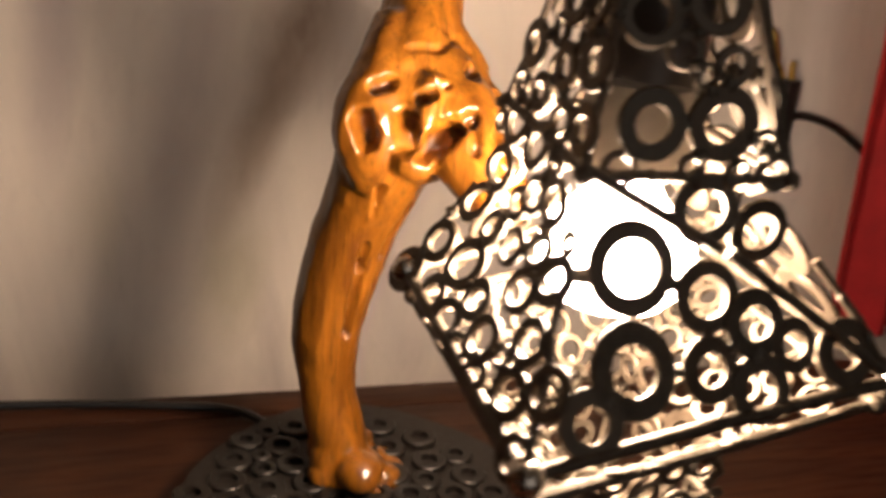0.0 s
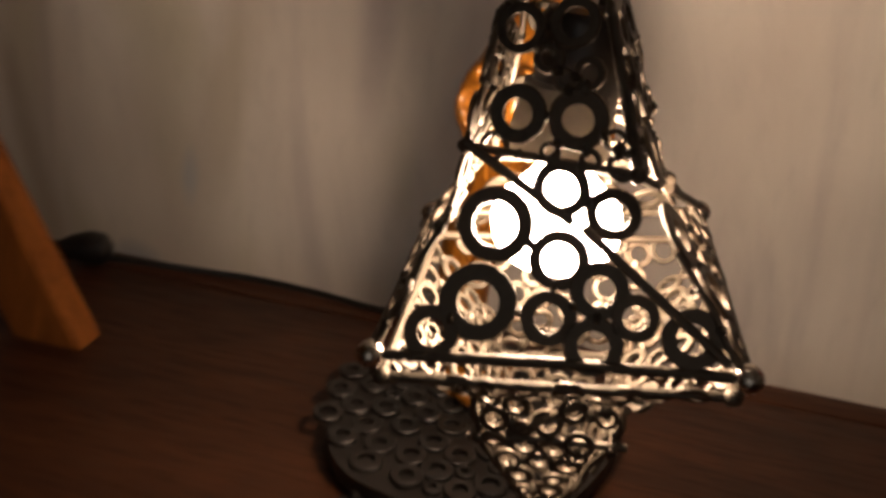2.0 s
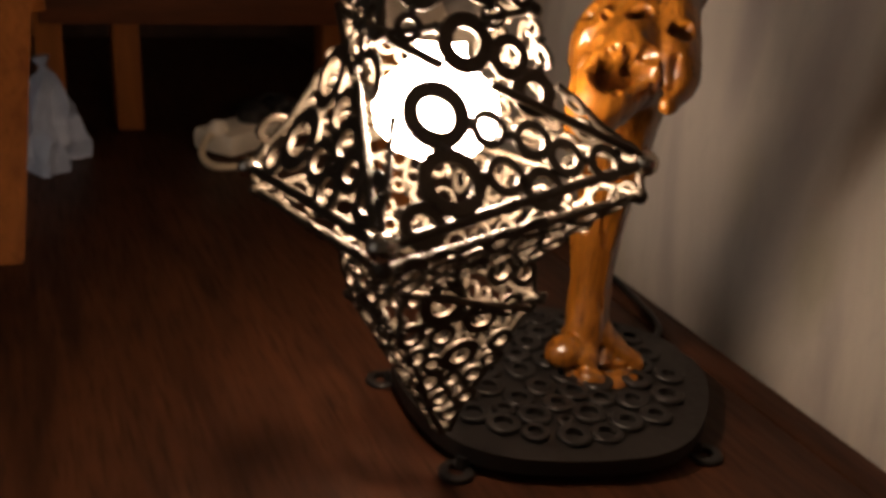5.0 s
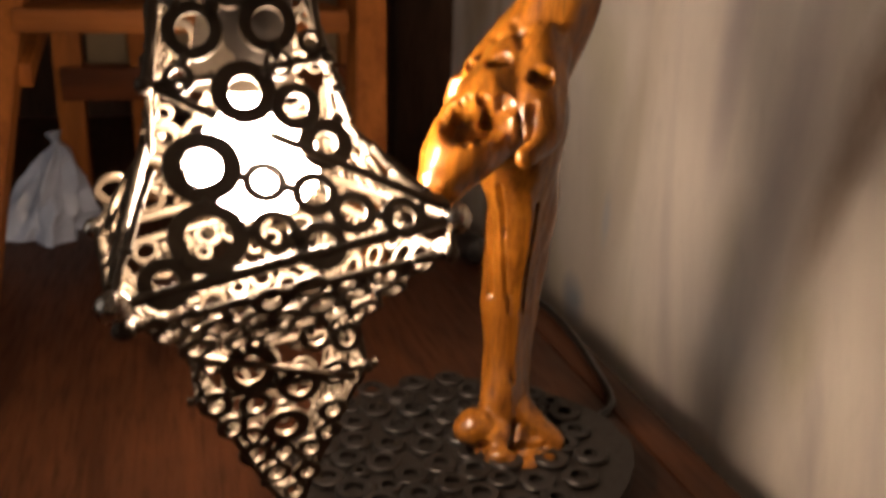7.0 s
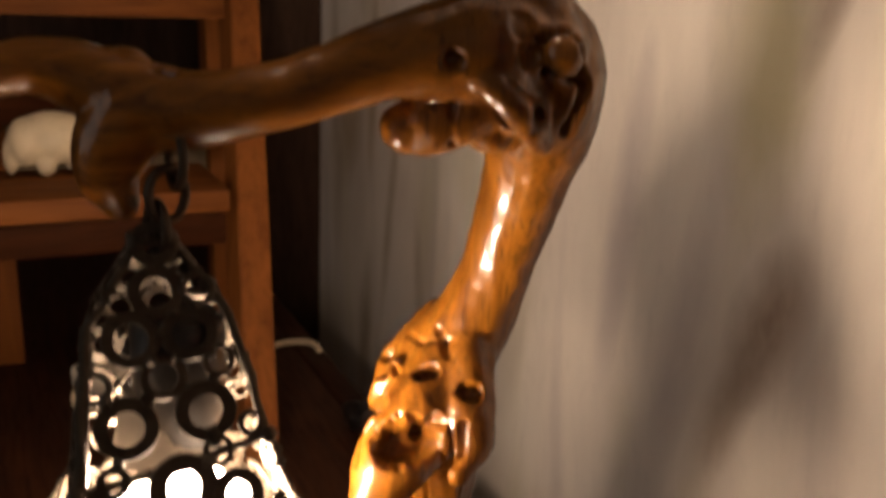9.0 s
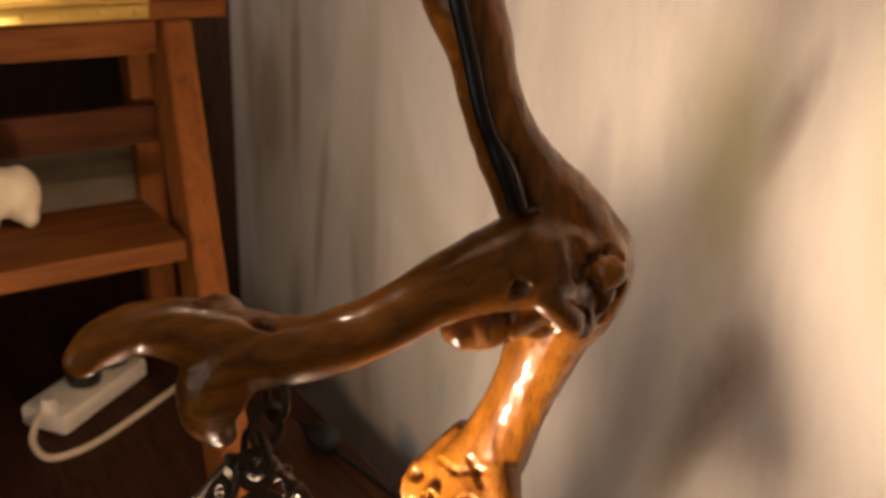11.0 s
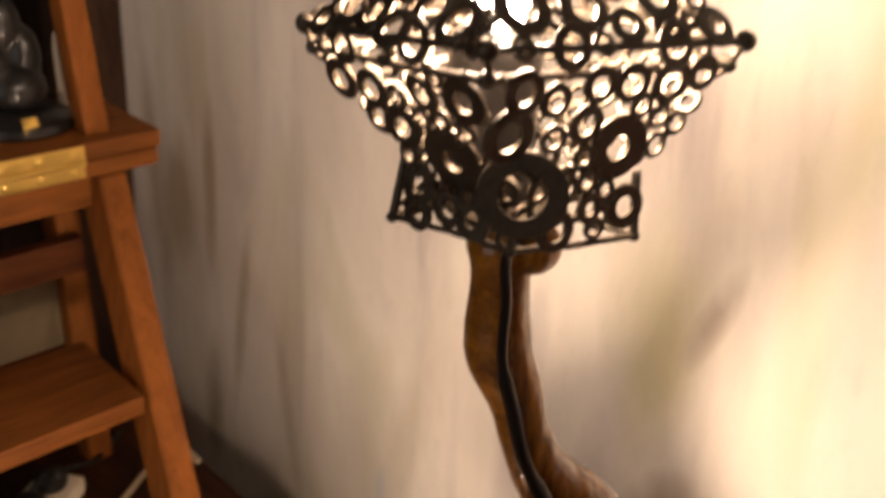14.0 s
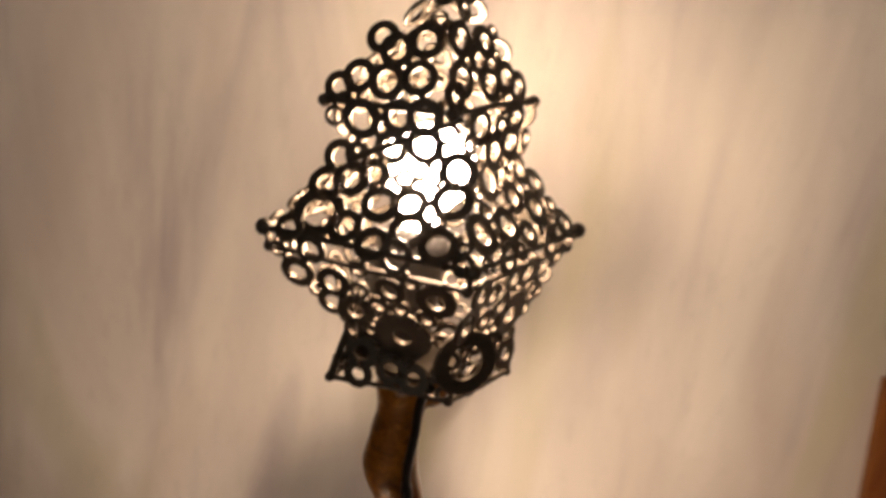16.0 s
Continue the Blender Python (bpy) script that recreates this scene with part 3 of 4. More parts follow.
def shade(name, label, levels, placed, seed, size=lambda k, i: (0.0120, 0.85), least=0.0):
    """A cage of welded rods, four corners at each level, its sides set with touching washers and weld beads.
    placed: rows of level, share along the side, radius and hole for each side; size: the largest further washer on a stretch and how close it sits."""
    rng = random.Random(seed)
    bm, beads = bmesh.new(), bmesh.new()
    bars, knobs = [], []
    widest = max(range(len(levels)), key=lambda i: (Vector(levels[i]["c"][0]) - Vector(levels[i]["c"][2])).length)
    for i, lv in enumerate(levels):
        for k in range(4):
            a, b = Vector(lv["c"][k]), Vector(lv["c"][(k + 1) % 4])
            if lv.get("rod", 0):
                o = lv.get("over", 0.0)
                bars.append((i == widest, [a + (a - b).normalized() * o, lerp(a, b, 0.5) + Vector((0, 0, rng.uniform(-1, 1))) * 0.0015, b + (b - a).normalized() * o * rng.uniform(0.3, 1.2)], lv["rod"]))
            if i + 1 < len(levels) and not lv.get("open"):
                c = Vector(levels[i + 1]["c"][k])
                bars.append((False, [a, *[lerp(a, c, t) + Vector((rng.uniform(-1, 1), rng.uniform(-1, 1), 0)) * 0.0016 for t in (0.25, 0.5, 0.75)], c], [0.0022, 0.0017, 0.0020, 0.0016, 0.0020]))
            if lv.get("knob", 0):
                knobs.append((a, (lv["knob"], lv["knob"] * rng.uniform(0.8, 1.2), lv["knob"])))
    mid = sum((Vector(c) for lv in levels for c in lv["c"]), Vector()) / (4 * len(levels))

    def facing(k, i, u, v):
        a, b = Vector(levels[i]["c"][k]), Vector(levels[i]["c"][(k + 1) % 4])
        c, d = Vector(levels[i + 1]["c"][k]), Vector(levels[i + 1]["c"][(k + 1) % 4])
        n = (lerp(b, d, v) - lerp(a, c, v)).cross(lerp(c, d, u) - lerp(a, b, u)).normalized()
        p = lerp(lerp(a, b, u), lerp(c, d, u), v)
        return p, (n if n.dot(p - mid.lerp(Vector((mid.x, mid.y, p.z)), 0.8)) > 0 else -n)

    spots, made = [], []
    for k, rows in placed:
        for w, u, r, hole in rows:
            i = min(int(w), len(levels) - 2)
            p, n = facing(k, i, u, w - i)
            # a washer that spans a bend takes the mean slope of both stretches
            v = w - i
            if v > 0.75 and i + 2 < len(levels):
                n = n.lerp(facing(k, i + 1, u, 0.1)[1], (v - 0.75) * 2).normalized()
            elif v < 0.25 and i and not levels[i - 1].get("bare"):
                n = n.lerp(facing(k, i - 1, u, 0.9)[1], (0.25 - v) * 2).normalized()
            n = (n + Vector((rng.uniform(-1, 1), rng.uniform(-1, 1), rng.uniform(-1, 1))) * 0.06).normalized()
            made.append((p + n * rng.uniform(0.0002, 0.0016), n, r, hole))
            spots.append((*p, r))
    bands = [(k, i) for k in range(4) for i in range(len(levels) - 1) if not levels[i].get("bare")]
    weights = []
    for k, i in bands:
        a, b = Vector(levels[i]["c"][k]), Vector(levels[i]["c"][(k + 1) % 4])
        c, d = Vector(levels[i + 1]["c"][k]), Vector(levels[i + 1]["c"][(k + 1) % 4])
        weights.append(((b - a).length + (d - c).length) * ((c - a).length + (d - b).length))
    for r in (0.0120, 0.0112, 0.0107, 0.0102, 0.0097, 0.0092, 0.0087, 0.0082, 0.0077, 0.0072, 0.0067, 0.0060, 0.0052):
        if r < least:
            break
        for _ in range(60 if r > 0.0118 else 1800):
            k, i = rng.choices(bands, weights)[0]
            u, v = rng.random(), rng.random()
            most, apart = size(k, i)
            if r > most:
                continue
            p, n = facing(k, i, u, v)
            wide = (lerp(levels[i]["c"][(k + 1) % 4], levels[i + 1]["c"][(k + 1) % 4], v) - lerp(levels[i]["c"][k], levels[i + 1]["c"][k], v)).length
            if i == 0 and levels[0].get("flush") and v * 0.035 < 0.55 * r:
                continue
            if min(u, 1 - u) * wide < min(0.50 * r, 0.4 * wide):
                continue
            q = np.array(spots) if spots else np.zeros((1, 4)) + 9
            if (np.sqrt(((q[:, :3] - p) ** 2).sum(1)) - apart * (r + q[:, 3])).min() > 0:
                n = (n + Vector((rng.uniform(-1, 1), rng.uniform(-1, 1), rng.uniform(-1, 1))) * 0.10).normalized()
                made.append((p + n * rng.uniform(-0.0008, 0.0012), n, r, rng.choice((0.52, 0.56, 0.60, 0.64))))
                spots.append((*p, r))
    for x in range(len(made)):
        for y in range(x):
            (pa, na, ra, _), (pb, nb, rb, _) = made[x], made[y]
            if (pa - pb).length < ra + rb + 0.0022 and na.dot(nb) > 0.2 and rng.random() < 0.85:
                w = rng.uniform(0.0022, 0.0038)
                blob_into(beads, lerp(pa, pb, ra / (ra + rb)), (w, w * rng.uniform(0.8, 1.3), w * rng.uniform(0.8, 1.5)), sub=1)
    rims = [(pts, r) for rim, pts, r in bars if rim]
    tube_into(bm, [*rims[0][0], *rims[1][0], *rims[2][0], *rims[3][0]], rims[0][1], 10, closed=True)
    for _, pts, r in bars:
        for _ in range(2):
            t = rng.random() * (len(pts) - 1.001)
            w = rng.uniform(0.0020, 0.0032)
            blob_into(beads, lerp(pts[int(t)], pts[int(t) + 1], t % 1), (w, w * rng.uniform(0.8, 1.4), w), sub=1)
    cage = part(name, bm, M_STEEL, lamp, label)
    for rim, pts, r in bars:
        if not rim:
            part("rod", tube(pts, r, 8), M_STEEL, cage)
    for p, r in knobs:
        ball = bmesh.new()
        blob_into(ball, p, r, sub=2)
        part("knob", ball, M_KNOB if r[0] > 0.006 else M_STEEL, cage)
    tagged(part("weld_bead", beads, M_STEEL, cage), "small dark weld beads between the washers", kind="stuff")
    for p, n, r, hole in made:
        washer(cage, p, n, r, hole)
    return cage


def rods(cage, pairs, r=0.0024):
    for a, b in pairs:
        part("rod", tube([a, b], r, 8), M_STEEL, cage)


low_levels = [
    dict(c=[(0.222, -0.294, 0.042), (0.228, -0.292, 0.042), (0.226, -0.286, 0.042), (0.221, -0.287, 0.042)], rod=0.002, knob=0.003),
    dict(c=[(0.190, -0.338, 0.118), (0.258, -0.336, 0.128), (0.254, -0.256, 0.136), (0.186, -0.262, 0.125)], rod=0.0022, over=0.006, knob=0.0036),
    dict(c=[(0.186, -0.342, 0.146), (0.262, -0.336, 0.154), (0.254, -0.260, 0.162), (0.180, -0.266, 0.150)], open=True),
    dict(c=[(0.149, -0.381, 0.169), (0.305, -0.364, 0.186), (0.286, -0.223, 0.203), (0.140, -0.262, 0.193)], rod=0.0024, over=0.003, knob=0.0045, bare=True),
    dict(c=[(0.144, -0.384, 0.181), (0.309, -0.367, 0.198), (0.281, -0.219, 0.218), (0.136, -0.260, 0.205)], rod=0.0028, over=0.006, knob=0.0068),
    dict(c=[(0.165, -0.352, 0.238), (0.270, -0.350, 0.243), (0.256, -0.260, 0.252), (0.163, -0.262, 0.245)], open=True),
    dict(c=[(0.170, -0.342, 0.273), (0.248, -0.351, 0.275), (0.245, -0.272, 0.286), (0.172, -0.262, 0.281)], rod=0.0021, over=0.004, knob=0.0042),
    dict(c=[(0.177, -0.334, 0.332), (0.225, -0.341, 0.338), (0.226, -0.284, 0.338), (0.178, -0.280, 0.332)]),
    dict(c=[(0.198, -0.318, 0.366), (0.211, -0.319, 0.367), (0.212, -0.304, 0.367), (0.199, -0.303, 0.366)], rod=0.002, knob=0.004),
]
# washers by side: level, share along the side, radius, hole
LOW_FRONT = [
    (5.07, 0.23, 0.0176, 0.59), (4.44, 0.25, 0.0180, 0.54), (5.66, 0.55, 0.0132, 0.59), (5.41, 0.78, 0.0125, 0.58), (4.82, 0.51, 0.0139, 0.58), (4.61, 0.65, 0.0135, 0.51),
    (4.36, 0.48, 0.0129, 0.51), (4.42, 0.75, 0.0109, 0.51), (4.17, 0.61, 0.0135, 0.51), (4.29, 0.9, 0.0139, 0.49), (4.19, 0.14, 0.0130, 0.51), (6.3, 0.29, 0.0132, 0.52),
    (6.31, 0.68, 0.0138, 0.52), (6.9, 0.23, 0.0112, 0.62), (6.95, 0.7, 0.0112, 0.60)]
LOW_EAST = [
    (5.72, 0.5, 0.0147, 0.48), (4.94, 0.23, 0.0169, 0.51), (4.34, 0.25, 0.0169, 0.58), (4.27, 0.46, 0.0103, 0.60), (4.06, 0.58, 0.0114, 0.54), (4.52, 0.64, 0.0105, 0.57),
    (4.27, 0.72, 0.0106, 0.55), (4.12, 0.85, 0.0101, 0.56), (4.07, 0.13, 0.0114, 0.47), (4.97, 0.82, 0.0126, 0.41), (4.12, 0.96, 0.0086, 0.49), (4.72, 0.48, 0.0099, 0.58),
    (5.46, 0.74, 0.0113, 0.49), (6.32, 0.25, 0.0134, 0.56), (6.31, 0.7, 0.0132, 0.55), (6.88, 0.29, 0.0122, 0.60), (6.88, 0.69, 0.0122, 0.60), (6.6, 0.48, 0.0098, 0.64),
    (7.35, 0.48, 0.0117, 0.57)]
LOW_WEST = [
    (4.49, 0.3, 0.0119, 0.61), (4.87, 0.54, 0.0083, 0.68), (4.71, 0.71, 0.0095, 0.63), (4.4, 0.47, 0.0095, 0.53), (4.27, 0.6, 0.0102, 0.62), (4.55, 0.87, 0.0095, 0.62),
    (4.44, 1.03, 0.0105, 0.62), (4.01, 0.01, 0.0108, 0.40), (5.54, 0.8, 0.0097, 0.60), (5.21, 0.46, 0.0074, 0.56), (4.06, 0.62, 0.0073, 0.56)]
LOW_CONE = [
    (2.94, 0.42, 0.0084, 0.50), (2.61, 0.62, 0.0106, 0.53), (2.66, 0.23, 0.0079, 0.56), (2.32, 0.38, 0.0077, 0.54), (1.85, 0.73, 0.0094, 0.55), (1.45, 0.3, 0.0138, 0.56),
    (0.97, 0.59, 0.0109, 0.57), (0.69, 0.48, 0.0121, 0.50), (2.17, 0.06, 0.0090, 0.52), (0.74, 0.87, 0.0080, 0.50), (0.47, 0.76, 0.0083, 0.50), (0.52, 0.11, 0.0089, 0.54),
    (0.96, 0.07, 0.0083, 0.50), (0.3, 0.77, 0.0078, 0.48)]
low = shade("hanging_shade", "hanging shade of welded dark steel washers", low_levels, [(0, LOW_FRONT), (1, LOW_EAST), (3, LOW_WEST), (1, LOW_CONE)], 11,
            lambda k, i: (0.0, 1.0) if k < 2 and i in (4, 5) else (0.0072, 0.90) if k < 2 and i == 6 else (0.0082, 0.86) if i < 3 else (0.0102, 1.02) if k == 2 else (0.0102, 0.88), 0.0050)
rods(low, [((0.170, -0.344, 0.275), (0.224, -0.353, 0.249)), ((0.228, -0.353, 0.248), (0.300, -0.368, 0.203)), ((0.247, -0.348, 0.274), (0.256, -0.322, 0.262)), ((0.262, -0.300, 0.255), (0.280, -0.226, 0.224)),
           ((0.247, -0.349, 0.276), (0.226, -0.342, 0.338)), ((0.262, -0.338, 0.152), (0.258, -0.262, 0.132)), ((0.240, -0.338, 0.150), (0.205, -0.338, 0.124))])


top_levels = [
    dict(c=[(0.145, -0.240, 0.661), (0.222, -0.236, 0.670), (0.243, -0.164, 0.666), (0.155, -0.170, 0.661)], flush=True, open=True, rod=0.0018, over=0.0, knob=0.0034),
    dict(c=[(0.150, -0.238, 0.696), (0.222, -0.234, 0.698), (0.239, -0.165, 0.700), (0.156, -0.172, 0.696)], open=True),
    dict(c=[(0.098, -0.256, 0.742), (0.222, -0.263, 0.756), (0.256, -0.126, 0.752), (0.132, -0.120, 0.744)], rod=0.0021, over=0.003, knob=0.0042, bare=True),
    dict(c=[(0.093, -0.258, 0.753), (0.223, -0.266, 0.769), (0.260, -0.122, 0.764), (0.130, -0.115, 0.756)], open=True, rod=0.0021, over=0.004, knob=0.0055),
    dict(c=[(0.118, -0.225, 0.796), (0.200, -0.226, 0.804), (0.215, -0.146, 0.802), (0.132, -0.144, 0.798)], open=True),
    dict(c=[(0.104, -0.226, 0.829), (0.183, -0.229, 0.842), (0.212, -0.142, 0.845), (0.124, -0.139, 0.838)], open=True, rod=0.0021, over=0.003, knob=0.0042),
    dict(c=[(0.150, -0.195, 0.905), (0.164, -0.195, 0.905), (0.166, -0.181, 0.905), (0.152, -0.181, 0.905)], rod=0.002, knob=0.003),
]
TOP_FRONT = [
    (3.3, 0.19, 0.0163, 0.56), (3.54, 0.48, 0.0122, 0.54), (3.2, 0.36, 0.0113, 0.53), (3.3, 0.68, 0.0126, 0.54), (3.19, 0.84, 0.0123, 0.56), (3.75, 0.9, 0.0127, 0.56),
    (3.77, 0.22, 0.0117, 0.50), (4.05, 0.04, 0.0110, 0.50), (4.37, 0.47, 0.0107, 0.50), (4.77, 0.28, 0.0126, 0.54), (4.87, 0.58, 0.0110, 0.51), (4.91, 0.79, 0.0117, 0.54),
    (3.89, 0.34, 0.0103, 0.46), (3.67, 0.1, 0.0122, 0.50), (3.06, 0.53, 0.0114, 0.50), (3.05, 0.12, 0.0095, 0.46), (4.49, 0.74, 0.0118, 0.54), (4.17, 0.96, 0.0121, 0.54),
    (4.15, 0.19, 0.0088, 0.47), (3.61, 0.64, 0.0117, 0.54)]
TOP_EAST = [
    (4.77, 0.28, 0.0119, 0.54), (3.97, 0.33, 0.0135, 0.56), (4.47, 0.69, 0.0117, 0.51), (3.37, 0.36, 0.0128, 0.53), (3.67, 0.54, 0.0116, 0.49), (3.46, 0.73, 0.0128, 0.48),
    (3.15, 0.91, 0.0114, 0.46), (3.37, 0.09, 0.0137, 0.51), (4, 0.91, 0.0121, 0.49), (4.81, 0.73, 0.0109, 0.46), (4.37, 0.43, 0.0122, 0.50), (3.16, 0.7, 0.0100, 0.43),
    (3.19, 0.53, 0.0097, 0.46), (3.76, 0.96, 0.0113, 0.49)]
TOP_CAP = [
    (5.2, 0.39, 0.0117, 0.53), (5.25, 0.67, 0.0114, 0.53), (5.22, 0.11, 0.0109, 0.50), (5.46, 0.27, 0.0113, 0.51), (5.55, -0.05, 0.0105, 0.49), (5.56, 0.57, 0.0117, 0.50),
    (5.12, 0.02, 0.0097, 0.46)]
TOP_CAP_EAST = [
    (5.27, 0.08, 0.0118, 0.54), (5.21, 0.47, 0.0114, 0.51), (5.25, 0.72, 0.0112, 0.47), (5.15, 0.86, 0.0109, 0.46), (5.61, 0.03, 0.0116, 0.50), (5.57, 0.56, 0.0110, 0.47),
    (5.42, 0.38, 0.0104, 0.46), (5.15, 0, 0.0091, 0.46)]
TOP_SKIRT = [
    (1.16, 0.55, 0.0187, 0.33), (0.65, 0.19, 0.0113, 0.45), (0.42, 0.47, 0.0100, 0.50), (0.19, 0.22, 0.0095, 0.44), (0.34, 0.68, 0.0109, 0.42), (1.37, 0.27, 0.0124, 0.44),
    (1.79, 0.85, 0.0126, 0.46), (1.71, 0.25, 0.0110, 0.50), (1.77, 0.59, 0.0104, 0.50), (1.42, 0.13, 0.0104, 0.50), (1.74, 0.05, 0.0114, 0.50), (2.35, 0.23, 0.0095, 0.58), (2.94, 0.65, 0.0105, 0.62)]
TOP_SKIRT_EAST = [
    (1.3, 0.67, 0.0174, 0.38), (0.51, 0.88, 0.0118, 0.46), (0.27, 0.32, 0.0109, 0.53), (1.57, 0.41, 0.0101, 0.54), (1.54, 0.02, 0.0135, 0.54),
    (1.8, 0.25, 0.0085, 0.56), (1.91, 0.43, 0.0094, 0.55), (1.91, 0.57, 0.0103, 0.57), (1.9, 0.75, 0.0114, 0.57), (1.96, 0.88, 0.0097, 0.53),
    (0.56, 0.58, 0.0080, 0.47), (1.89, 0.12, 0.0106, 0.53), (2.99, 0.29, 0.0104, 0.57), (2.99, 0.69, 0.0114, 0.60)]
high = shade("top_shade", "upright shade of welded dark steel washers on the stem", top_levels,
             [(0, TOP_FRONT), (1, TOP_EAST), (0, TOP_CAP), (1, TOP_CAP_EAST), (0, TOP_SKIRT), (1, TOP_SKIRT_EAST)], 23,
             lambda k, i: (0.0072, 0.88) if k < 2 and i < 2 else (0.0072, 0.84) if k < 2 or (k == 2 and i == 1) else (0.0102, 0.95))
# large washer welded across the corner of the skirt
washer(high, (0.2262, -0.2368, 0.7000), (0.66, -0.73, 0.10), 0.0213, 0.55, 0.003)
rods(high, [((0.243, -0.164, 0.666), (0.239, -0.165, 0.700)), ((0.145, -0.240, 0.661), (0.150, -0.238, 0.696)), ((0.126, -0.228, 0.798), (0.190, -0.227, 0.841))])


# bulbs and sockets
part("mount_plate", lathe([(0.030, 0.667), (0.032, 0.669), (0.032, 0.672), (0.030, 0.674)], 28, Matrix.Translation((0.184, -0.196, 0))), M_STEEL, high, "round steel plate on the stem end")

# cup that holds the lower bulb and screens it from above
cup = lathe([(0.0245, 0.268), (0.026, 0.268), (0.023, 0.284), (0.020, 0.300), (0.017, 0.302), (0.017, 0.298), (0.0215, 0.283)], 28, Matrix.Translation((0.207, -0.307, 0)))
bmesh.ops.delete(cup, geom=[f for f in cup.faces if len(f.verts) > 4], context="FACES_ONLY")
part("holder_cup", cup, M_CUP, low, "grey metal cup round the bulb holder")


def bulb(parent, p, r, flip, material, deep, wide):
    prof = [(0.0125, 0.0), (0.0125, 0.010), (0.016, 0.016), (r * 0.92, 0.030), (r, 0.040), (r * 0.93, 0.051), (r * 0.70, 0.060), (r * 0.35, 0.065), (0.002, 0.066)]
    m = Matrix.Translation(p) @ (Matrix.Rotation(math.pi, 4, "X") if flip else Matrix())
    part("bulb", lathe(prof, 24, m), material, parent, "lit warm white bulb")
    part("socket", lathe([(wide * 0.85, -deep), (wide, 0.004 - deep), (wide, -0.010), (wide * 0.9, -0.002), (0.0175, 0.003), (0.013, 0.003)], 20, m), M_SOCKET, parent, "black bulb socket")


bulb(low, (0.211, -0.303, 0.270), 0.033, True, M_GLOW_LOW, 0.064, 0.0205)
bulb(high, (0.168, -0.197, 0.759), 0.029, False, M_GLOW_TOP, 0.095, 0.024)


# chain between arm and shade
def link(parent, p, rx, ry, rz, a=0.008, b=0.0115, r=0.0021):
    m = pose(*p, rx, ry, rz)
    pts = [m @ Vector((a * math.cos(t), 0, b * math.sin(t))) for t in [2 * math.pi * k / 20 for k in range(20)]]
    part("chain_link", tube(pts, r, 8, closed=True), M_STEEL, parent)


link(lamp, (0.207, -0.309, 0.373), 0, 0, 20)
link(lamp, (0.211, -0.305, 0.388), 0, 0, 100)
link(lamp, (0.213, -0.301, 0.403), 0, 10, 15, 0.007, 0.012)
part("hook_wire", tube(spline([(0.213, -0.299, 0.410), (0.214, -0.296, 0.414), (0.213, -0.292, 0.420)], 5), 0.002, 8), M_STEEL, lamp)

# flex on the floor behind the lamp
flex = thing("lamp_flex", "black flex lying along the floor edge", "cable")
part("cord", tube(spline([(0.118, -0.100, 0.012), (0.120, -0.075, 0.006), (0.110, -0.050, 0.005), (0.090, -0.030, 0.005), (0.047, -0.020, 0.005), (-0.019, -0.010, 0.005), (-0.09, -0.006, 0.005), (-0.15, -0.012, 0.005), (-0.20, -0.020, 0.006), (-0.245, -0.030, 0.008)], 6), 0.0030, 8), M_CABLE, flex)
part("plug", lathe([(0.006, 0), (0.014, 0.006), (0.017, 0.02), (0.012, 0.038), (0.006, 0.05)], 14, pose(-0.235, -0.028, 0.017, 0, -90, 15)), M_BLACK, flex)

# ---- library steps ----
steps = thing("library_steps", "reddish teak folding library steps with brass hinges", "step ladder")


def on_stile(z, y):
    return Vector((-0.166 - 0.63 * z, y + 0.13 * z, z))


def stile(ya, yb, z0, z1):
    bm = bmesh.new()
    vs = []
    for z in (z0, z1):
        a, b = on_stile(z, ya), on_stile(z, yb)
        vs += [bm.verts.new(a), bm.verts.new(b), bm.verts.new(b + Vector((-0.062, 0, 0))), bm.verts.new(a + Vector((-0.062, 0, 0)))]
    for f in ((0, 1, 2, 3), (7, 6, 5, 4), (0, 4, 5, 1), (1, 5, 6, 2), (2, 6, 7, 3), (3, 7, 4, 0)):
        bm.faces.new([vs[i] for i in f])
    bmesh.ops.recalc_face_normals(bm, faces=bm.faces[:])
    bmesh.ops.bevel(bm, geom=bm.edges[:], offset=0.002, segments=2, affect="EDGES")
    return bm


part("stile", stile(-0.180, -0.148, 0.0, 0.46), M_TEAK, steps)
part("stile", stile(-0.540, -0.508, 0.0, 0.46), M_TEAK, steps)
part("upper_stile", box((-0.030, -0.015, 0), (0.0, 0.013, 0.42), 0.002, pose(-0.475, -0.107, 0.503, 0, -12, 0)), M_TEAK, steps)
part("upper_stile", box((-0.030, -0.015, 0), (0.0, 0.013, 0.42), 0.002, pose(-0.475, -0.475, 0.503, 0, -12, 0)), M_TEAK, steps)
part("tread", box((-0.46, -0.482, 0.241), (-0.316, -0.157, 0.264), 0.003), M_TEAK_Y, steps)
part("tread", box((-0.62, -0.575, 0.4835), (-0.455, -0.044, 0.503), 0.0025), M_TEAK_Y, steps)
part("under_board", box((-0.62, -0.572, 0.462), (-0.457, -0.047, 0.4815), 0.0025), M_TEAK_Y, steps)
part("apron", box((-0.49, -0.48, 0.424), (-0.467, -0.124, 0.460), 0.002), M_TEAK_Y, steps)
part("rail", box((-0.58, -0.47, 0.296), (-0.56, -0.099, 0.343), 0.002), M_TEAK_SHADED, steps, "teak rail with shade in its colour")
part("rail", box((-0.62, -0.47, 0.135), (-0.56, -0.10, 0.175), 0.002), M_TEAK_SHADED, steps, "teak rail with shade in its colour")
